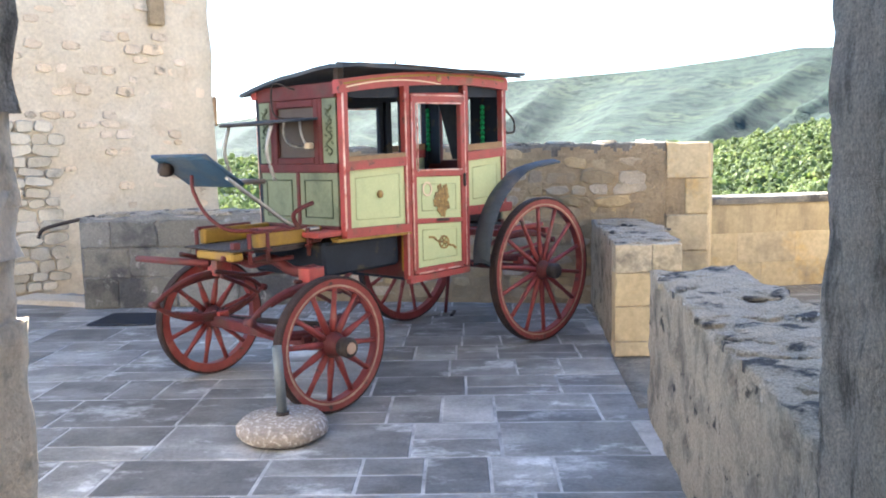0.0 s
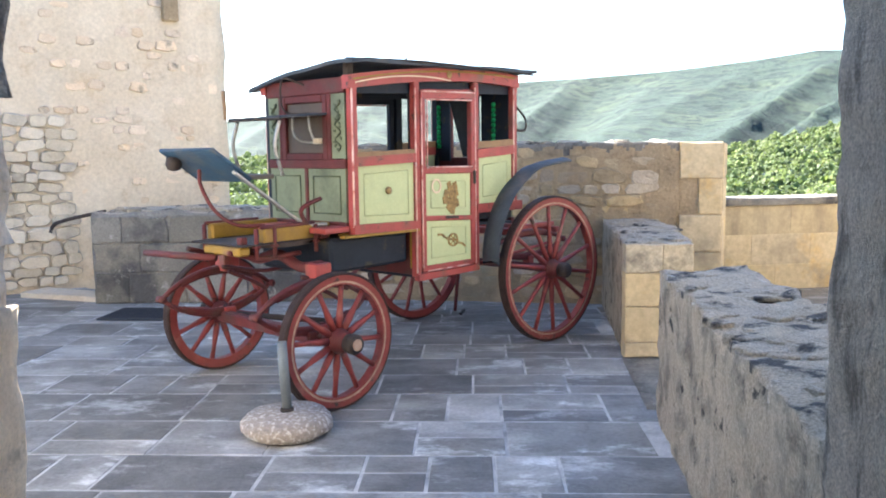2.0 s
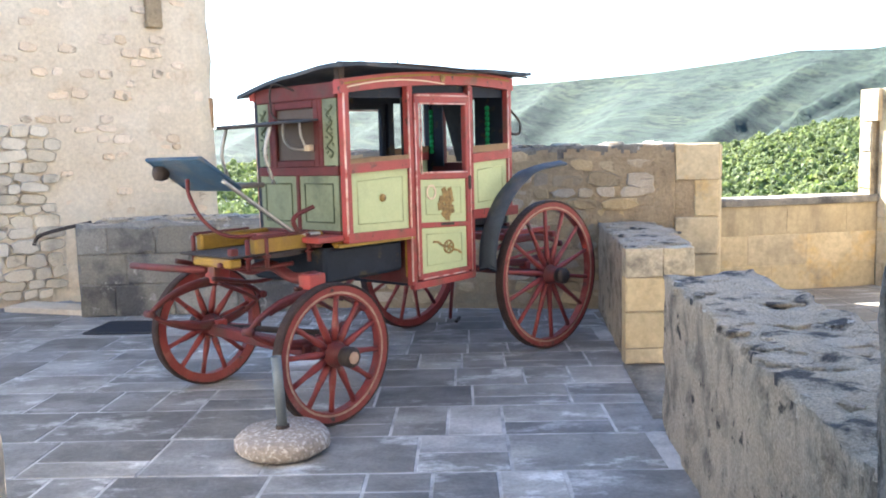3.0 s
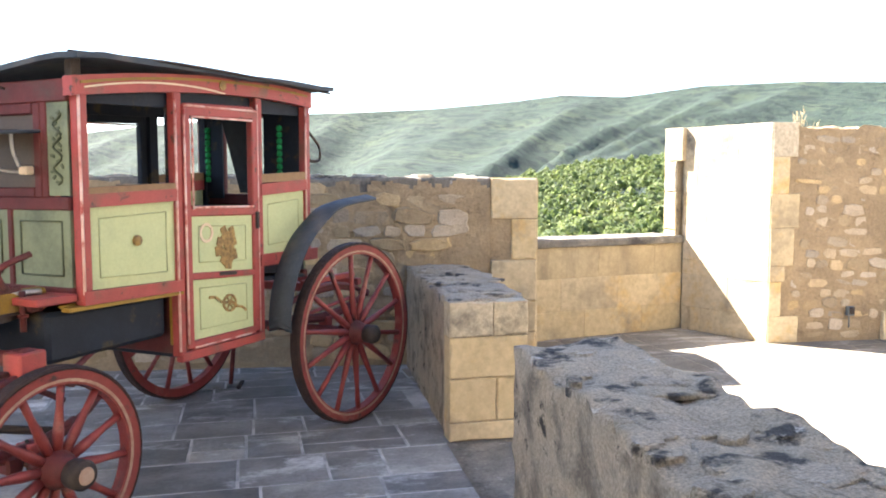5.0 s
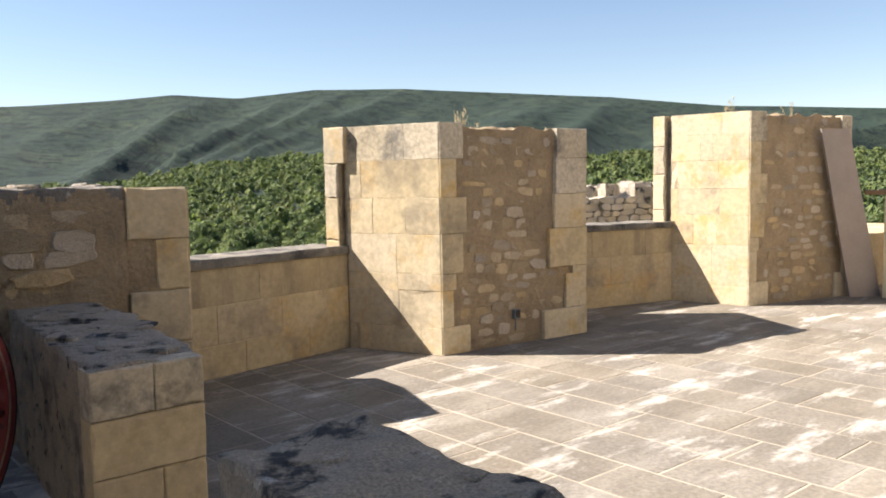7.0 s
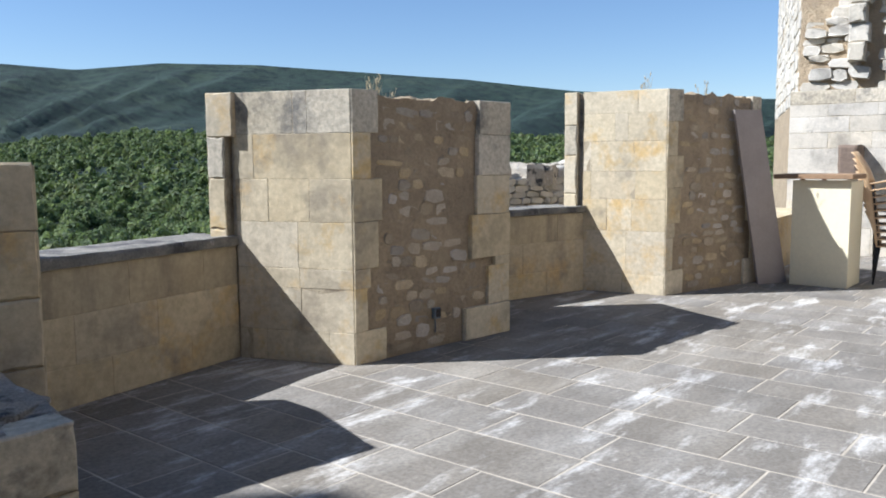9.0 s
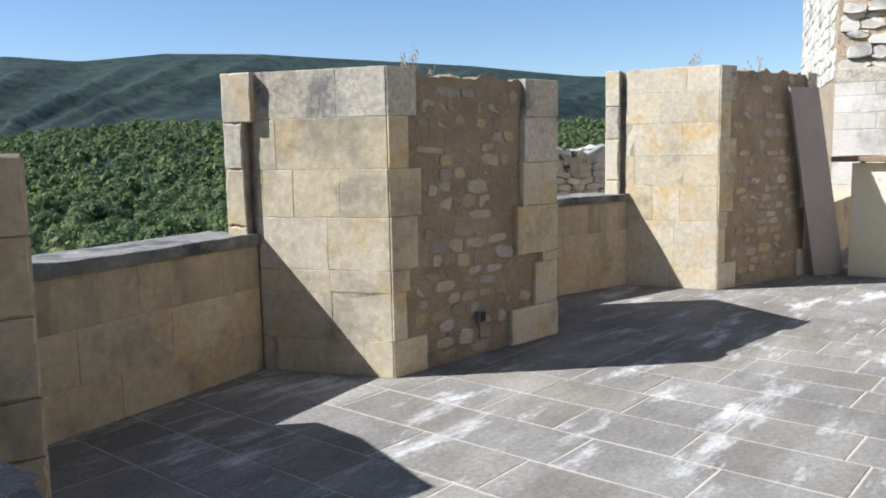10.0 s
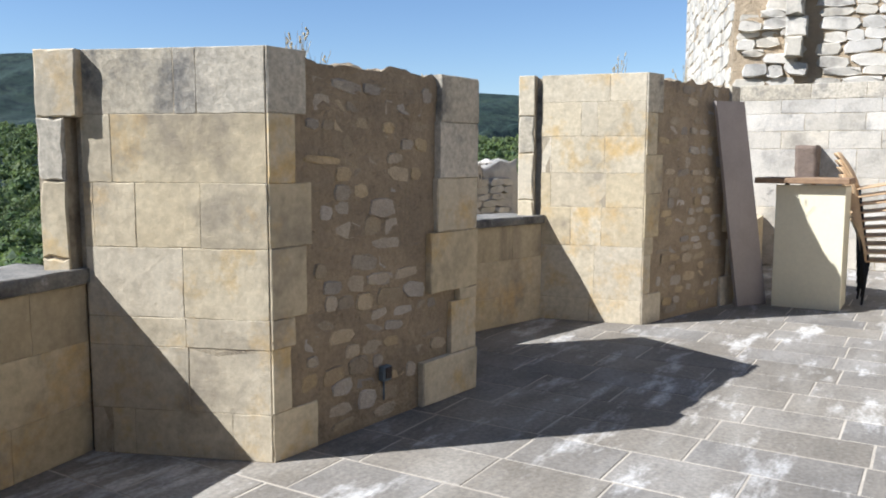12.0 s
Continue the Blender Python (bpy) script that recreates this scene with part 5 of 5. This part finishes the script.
add_lathe(bm, [(0.26, 0.91), (0.30, 0.91), (0.30, 0.935), (0.26, 0.935)], 28, "z", at=(2.27, 0, 0))
part("turntable_ring", bm, "iron", coach)
for s in (1, -1):
    boxes("footboard_beam", [((2.22, s * 0.25, 0.985), (0.50, 0.06, 0.095))], "yellow", coach, "yellow-painted beam", bev=0.01)
    boxes("toe_rail", [((2.29, s * 0.27, 1.035), (0.40, 0.024, 0.022))], "dark_red", coach)
boxes("footboard_block", [((2.60, 0.10, 0.905), (0.08, 0.34, 0.05))], "yellow", coach, "yellow-painted block", bev=0.01)
boxes("footboard_cross", [((2.06, 0, 0.965), (0.06, 0.66, 0.05))], "dark_red", coach)
boxes("turntable_plate", [((2.32, 0.04, 0.938), (0.62, 0.50, 0.012))], "iron", coach, "dark iron turntable plate")
for dx, dy in ((2.52, 0.27), (2.40, 0.28), (2.10, 0.29), (2.50, -0.26)):
    tube("bolt", [(dx, dy, 0.86), (dx, dy, 1.03)], 0.013, "dark_red", coach, n=6)
    boxes("bolt_plate", [((dx, dy, 0.925), (0.04, 0.04, 0.016))], "dark_red", coach)
for dy in (0.36, -0.36):
    tube("scroll_iron", curve([(2.27, dy, 0.70), (2.10, dy, 0.62), (1.98, dy, 0.55)]), 0.013, "dark_red", coach)
boxes("bracket", [((2.58, 0.22, 0.955), (0.045, 0.045, 0.06))], "dark_red", coach)
tube("splinter_bar", [(2.78, -0.46, 0.87), (2.72, -0.2, 0.865), (2.64, 0.05, 0.86)], [0.019, 0.022, 0.02], "dark_red", coach, "red bar for the harness traces")
for s in (1, -1):
    tube("futchell", curve([(2.15, s * 0.2, 0.85), (2.45, s * 0.2, 0.85), (2.66, s * 0.2, 0.90)]), 0.015, "dark_red", coach)
tube("axle_stay", [(2.2, -0.5, 0.40), (1.95, 0.3, 0.40)], 0.02, "iron", coach)
boxes("axle_beam", [((2.22, 0.0, 0.395), (0.07, 0.98, 0.07), (0, 0, -4))], "dark_red", coach, "heavy red wooden axle beam", bev=0.01)
boxes("boot_sill", [((1.98, 0, 0.99), (0.2, 0.84, 0.035))], "red", coach)
# driver's board, seat and canopy
quad_slab("dashboard", [(2.76, -0.24, 1.50), (2.76, 0.24, 1.50), (2.53, 0.24, 1.33), (2.53, -0.24, 1.33)], 0.026, (0.55, 0, 0.84), "blue", coach, "tilted blue leather footboard")
tube("dashboard_edge", [(2.53, -0.25, 1.327), (2.765, -0.25, 1.503), (2.765, 0.25, 1.503), (2.53, 0.25, 1.327)], 0.013, "blue", coach)
bm = bmesh.new()
add_lathe(bm, [(0.0005, 0), (0.035, 0.01), (0.048, 0.04), (0.04, 0.085), (0.0005, 0.095)], 14, "z", at=(2.72, -0.20, 1.375), closed=False)
part("lamp", bm, "iron", coach, "dented dark carriage lamp", smooth=True)
for s in (1,):
    tube("dash_iron", curve([(2.70, 0.02, 1.385), (2.72, 0.06, 1.29), (2.69, 0.13, 1.15), (2.61, 0.21, 1.06), (2.45, 0.26, 1.045)]), 0.011, "dark_red", coach)
    tube("silver_stay", curve([(2.64, s * 0.25, 1.375), (2.40, s * 0.25, 1.20), (2.17, s * 0.26, 1.04), (2.02, s * 0.3, 1.02)]), 0.013, "steel", coach, "worn silvery iron stay")
for s in (1, -1):
    tube("canopy_stay", curve([(2.27, s * 0.20, 1.69), (2.31, s * 0.20, 1.52), (2.26, s * 0.20, 1.34)]), 0.011, "steel", coach)
tube("canopy_hanger", curve([(1.98, 0.0, 1.73), (1.98, 0.0, 1.62), (1.97, 0.06, 1.56), (1.92, 0.14, 1.545)]), 0.008, "steel", coach)
tube("canopy_hanger", curve([(1.98, 0.16, 1.73), (1.98, 0.17, 1.64), (1.96, 0.18, 1.57)]), 0.008, "steel", coach)
tube("reins_hook", curve([(2.16, 0.27, 1.04), (2.20, 0.28, 1.11), (2.17, 0.29, 1.15), (2.07, 0.31, 1.19)]), [0.016, 0.02, 0.02] + [0.014] * 28, "dark_red", coach)
boxes("driver_seat", [((2.38, -0.04, 1.335), (0.20, 0.40, 0.03))], "leather", coach, "dark driver's bench", bev=0.012)
boxes("canopy", [((2.09, 0, 1.72), (0.44, 0.50, 0.016), (0, 5, 0))], "roof", coach, "small weathered canopy over the driver's seat", bev=0.006)
boxes("canopy_edge", [((2.30, 0, 1.695), (0.018, 0.50, 0.02))], "iron", coach)
boxes("canopy_box", [((1.92, 0.17, 1.555), (0.045, 0.05, 0.04))], "cream", coach, "small pale lamp box")
tube("brake_handle", [(2.31, -0.27, 1.70), (2.31, -0.27, 1.77), (2.30, -0.29, 1.89)], [0.007, 0.010, 0.014], "wood", coach)
tube("awning_wire", curve([(1.95, 0.05, 1.93), (2.02, -0.06, 1.97), (2.03, -0.08, 1.85), (2.02, -0.04, 1.75), (1.94, 0.1, 1.74)]), 0.006, "iron", coach)


# the old body has settled: it is narrower on the far side, and its heights dip towards the front and under the rear panel
FIRM = ("roof", "roof_cord", "finial", "wheel", "mudguard", "leaf_spring", "spring_eye", "axle_beam", "rear_axle", "front_axle", "rear_prop", "prop_foot")
SAG_Z = (0.6, 1.05, 1.43, 1.94)
SAG = ((0.185, (0.0, -0.10, -0.045, 0.005)), (0.95, (0.03, -0.035, -0.03, -0.035)), (1.85, (0.0, -0.01, -0.035, -0.075)))
for ob in coach.children:
    if ob.name.split(".")[0] in FIRM:
        continue
    mid = sum((v.co.x for v in ob.data.vertices)) / len(ob.data.vertices)
    for piece in (ob, *ob.children_recursive):
        for v in piece.data.vertices:
            dz = float(np.interp(v.co.x, [p[0] for p in SAG], [float(np.interp(v.co.z, SAG_Z, p[1])) for p in SAG]))
            v.co.z += dz
            if mid > 2.0:
                v.co.x -= 0.06
            else:
                v.co.y = 0.042 + 0.90 * v.co.y

# ---- loose things in the court ----
bm = bmesh.new()
add_lathe(bm, [(0.0005, 0.004), (0.20, 0.004), (0.235, 0.03), (0.235, 0.07), (0.205, 0.105), (0.03, 0.115), (0.0005, 0.115)], 40, "z", closed=False)
for v in bm.verts:
    v.co += noise.noise_vector(v.co * 9) * 0.008
stanchion = obj("stanchion", bm, "aggregate", smooth=True)
stanchion.matrix_basis = pose(-1.03, 3.92, 0.002)
tagged(stanchion, "broken grey barrier post in a round pebbled concrete foot", "barrier post")
bm = bmesh.new()
add_lathe(bm, [(0.022, 0.0), (0.026, 0.0), (0.026, 0.37), (0.022, 0.37)], 16, "z")
p = part("post", bm, "grey_tube", stanchion, "grey metal tube with an open rusty top", smooth=True)
p.matrix_basis = pose(0, 0.0, 0.11, 0, -2.5, 0)
bm = bmesh.new()
add_lathe(bm, [(0.026, 0.0), (0.036, 0.0), (0.034, 0.02), (0.026, 0.022)], 14, "z", at=(0, 0, 0.112))
part("collar", bm, "iron", stanchion, smooth=True)

bm = bmesh.new()
add_box(bm, (0, 0, 0.008), (0.60, 0.52, 0.016), bev=0.006)
mat_ob = tagged(obj("door_mat", bm, "mat_fibre"), "dark ribbed door mat lying on the flagstones", "mat")
mat_ob.matrix_basis = pose(-3.05, 7.04, 0.003, 0, 0, -3)
for k in range(14):
    bm = bmesh.new()
    add_box(bm, (-0.26 + 0.04 * k, 0, 0.018), (0.022, 0.48, 0.006))
    part("rib", bm, "mat_fibre", mat_ob)

handrail = tagged(obj("handrail", add_tube(bmesh.new(), curve([(-4.27, 7.86, 0.68), (-4.24, 7.87, 0.75), (-4.16, 7.88, 0.79), (-3.95, 7.9, 0.84), (-3.72, 7.92, 0.885)]), 0.019, 10), "iron", smooth=True), "dark iron handrail fixed to the low grey wall", "handrail")
tube("bracket", [(-3.8, 7.915, 0.86), (-3.73, 7.93, 0.8)], 0.01, "iron", handrail)
step = tagged(obj("threshold", prism([(-4.7, 8.0), (-3.76, 7.7), (-3.76, 8.0), (-4.6, 8.35)], -0.3, 0.05), "plaster"), "pale stone threshold step", "step", kind="structure")
sill = tagged(obj("trim", rough_block([(0.90, 4.29), (1.40, 4.29), (1.44, 5.42), (0.97, 5.42)], -0.3, 0.006, cell=0.1, amp=0.002, top=0.002), "coping", smooth=True), "smooth grey threshold stone in the wall's gap", "threshold", kind="structure")

# niche in the tower's face
tm, _ = face_frame(TW[0], TW[1])
for k, (x, z, w, h) in enumerate(((3.86, 3.31, 0.17, 0.75),)):
    bm = bmesh.new()
    add_box(bm, (0, 0, 0), (w, 0.10, h), bev=0.01)
    nb = obj("window_1", bm, "rubble_mortar")
    tagged(nb, "small blocked window in the tower", "window", kind="structure")
    nb.matrix_basis = tm @ Matrix.Translation((x, -0.035, z))

# floodlight at the foot of the battlement
spot = thing("floodlight", "small dark outdoor floodlight on the rubble wall", "lamp", pose(5.33, 7.405, 0.31, 0, 0, -5.2))
boxes("housing", [((0, 0, -0.03), (0.07, 0.045, 0.085))], "grey_tube", spot)
boxes("lens", [((0, -0.027, -0.025), (0.055, 0.006, 0.066))], "iron", spot, "dull glass front")
boxes("stem", [((0, 0.012, -0.13), (0.014, 0.014, 0.12))], "grey_tube", spot)


def grass_tuft(x, y, z, n, h, seed):
    rnd = random.Random(seed)
    bm = bmesh.new()
    for _ in range(n):
        a, l, r = rnd.uniform(0, 6.28), rnd.uniform(0.04, 0.45), rnd.uniform(0, 0.05)
        hh = h * rnd.uniform(0.4, 1.1)
        b = Vector((r * math.cos(a), r * math.sin(a), 0))
        t = b + Vector((l * hh * math.cos(a), l * hh * math.sin(a), hh))
        add_tube(bm, [b, b.lerp(t, 0.5) + Vector((0, 0, 0.03 * hh)), t], [0.0022, 0.0018, 0.001], 4)
        if rnd.random() < 0.6:
            for k in range(3):
                add_box(bm, t + Vector((rnd.uniform(-0.008, 0.008), rnd.uniform(-0.008, 0.008), -0.012 * k)), (0.008, 0.006, 0.014), (rnd.uniform(-40, 40), rnd.uniform(-40, 40), 0))
    ob = tagged(obj("grass_tuft", bm, "straw"), "dry straw-coloured weeds growing on the battlement", "weed", "weeds on the walls")
    ob.matrix_basis = pose(x, y, z)
    return ob


grass_tuft(4.86, 7.62, 1.93, 16, 0.24, 1)
grass_tuft(4.98, 7.58, 1.92, 10, 0.12, 2)
grass_tuft(5.55, 7.50, 1.90, 8, 0.08, 3)
grass_tuft(5.85, 7.48, 1.91, 7, 0.08, 6)
grass_tuft(8.75, 7.30, 2.18, 12, 0.22, 4)
grass_tuft(9.4, 6.9, 2.15, 10, 0.18, 5)

# ---- stored things at the far end ----
board = tagged(new("board"), "large grey board leaning against the battlement", "board")
bm = bmesh.new()
P = [Vector(p) for p in ((10.14, 6.48, 0.003), (10.50, 6.27, 0.003), (9.98, 6.46, 2.03), (9.70, 6.66, 2.03))]
n = (P[1] - P[0]).cross(P[3] - P[0]).normalized() * 0.035
a = [bm.verts.new(p) for p in P]
b = [bm.verts.new(p - n) for p in P]
bm.faces.new(a)
bm.faces.new(b[::-1])
for i in range(4):
    bm.faces.new((a[i], b[i], b[(i + 1) % 4], a[(i + 1) % 4]))
bmesh.ops.recalc_face_normals(bm, faces=bm.faces)
part("sheet", bm, "board", board)

counter = thing("bar_counter", "cream-panelled counter with a dark wooden top, set aside", "counter", pose(10.37, 5.885, 0))
boxes("front_panel", [((0.015, 0, 0.615), (0.03, 0.63, 1.225))], "panel", counter, bev=0.004)
boxes("side_panel", [((0.30, -0.30, 0.61), (0.54, 0.025, 1.21)), ((0.30, 0.30, 0.61), (0.54, 0.025, 1.21))], "panel", counter, bev=0.004)
boxes("top", [((0.22, 0.08, 1.27), (0.62, 0.86, 0.055))], "wood", counter, "brown wooden top", bev=0.006)
boxes("batten", [((0.05, 0.22, 1.236), (0.05, 0.04, 0.02)), ((0.05, -0.02, 1.236), (0.05, 0.04, 0.02))], "wood", counter, bev=0)

corbel = tagged(obj("corbel", rough_block([(13.45, 6.22), (13.95, 6.22), (13.95, 6.48), (13.45, 6.48)], 1.2, 1.65, cell=0.05, amp=0.02, top=0.03, seed=3.0), "corbel", smooth=True), "broken brown stone corbel projecting from the pale wall", "corbel", kind="structure")


def chair():
    c = thing("chair", "stacked bentwood chair with a pale wooden seat and dark legs", "chair", pose(0, 0, 0), "stack of chairs")
    bm = bmesh.new()
    add_box(bm, (0, 0, 0.45), (0.40, 0.40, 0.018), bev=0.006)
    part("seat", bm, "pale_wood", c)
    bm = bmesh.new()
    rows = []
    for i in range(7):
        t = i / 6
        x, z = 0.19 + 0.10 * t * t + 0.03 * t, 0.46 + 0.40 * t
        rows.append([bm.verts.new((x + d + 0.05 * (1 - (2 * j / 4 - 1) ** 2) * -1, -0.19 + 0.38 * j / 4, z)) for d in (0, 0.014) for j in range(5)])
    for p, q in zip(rows, rows[1:]):
        for j in range(4):
            bm.faces.new((p[j], p[j + 1], q[j + 1], q[j]))
            bm.faces.new((p[5 + j], q[5 + j], q[6 + j], p[6 + j]))
        for j in (0, 4):
            bm.faces.new((p[j], q[j], q[5 + j], p[5 + j]))
    for p in (rows[0], rows[-1]):
        for j in range(4):
            bm.faces.new((p[j], p[j + 1], p[6 + j], p[5 + j]))
    bmesh.ops.recalc_face_normals(bm, faces=bm.faces)
    part("backrest", bm, "pale_wood", c, smooth=True)
    for sx in (-1, 1):
        for sy in (-1, 1):
            bm = bmesh.new()
            add_tube(bm, [(sx * 0.16, sy * 0.17, 0.445), (sx * 0.21, sy * 0.20, 0.0)], 0.012, 8)
            part("leg", bm, "black", c, smooth=True)
    return c


first = chair()
first.matrix_basis = pose(11.15, 5.25, 0.0, 0, 0, 100)
for k in range(1, 10):
    copy_thing(first, pose(11.15 + 0.02 * k, 5.25 + 0.006 * k, 0.085 * k, 0, 1.2 * k, 100))
second = copy_thing(first, pose(11.7, 4.7, 0, 0, 0, 60))
for k in range(1, 6):
    copy_thing(first, pose(11.7 + 0.02 * k, 4.7 + 0.02 * k, 0.085 * k, 0, 2.2 * k, 60))

# ---- paving stones ----
paving("floor_court", "blue-grey slate flagstones with pale worn joints", COURT, "slate", "joint", TILT_COURT, (0.22, 0.32, 0.42, 0.5), (0.3, 0.45, 0.58, 0.72), 91, gap=0.015)
paving("floor_terrace", "grey-beige flagstones chalky with pale lime blooms", TERRACE, "paver", "joint2", TILT_TERRACE, (0.38, 0.41, 0.43), (0.5, 0.58, 0.66, 0.78), 95, gap=0.011, split=0.0)
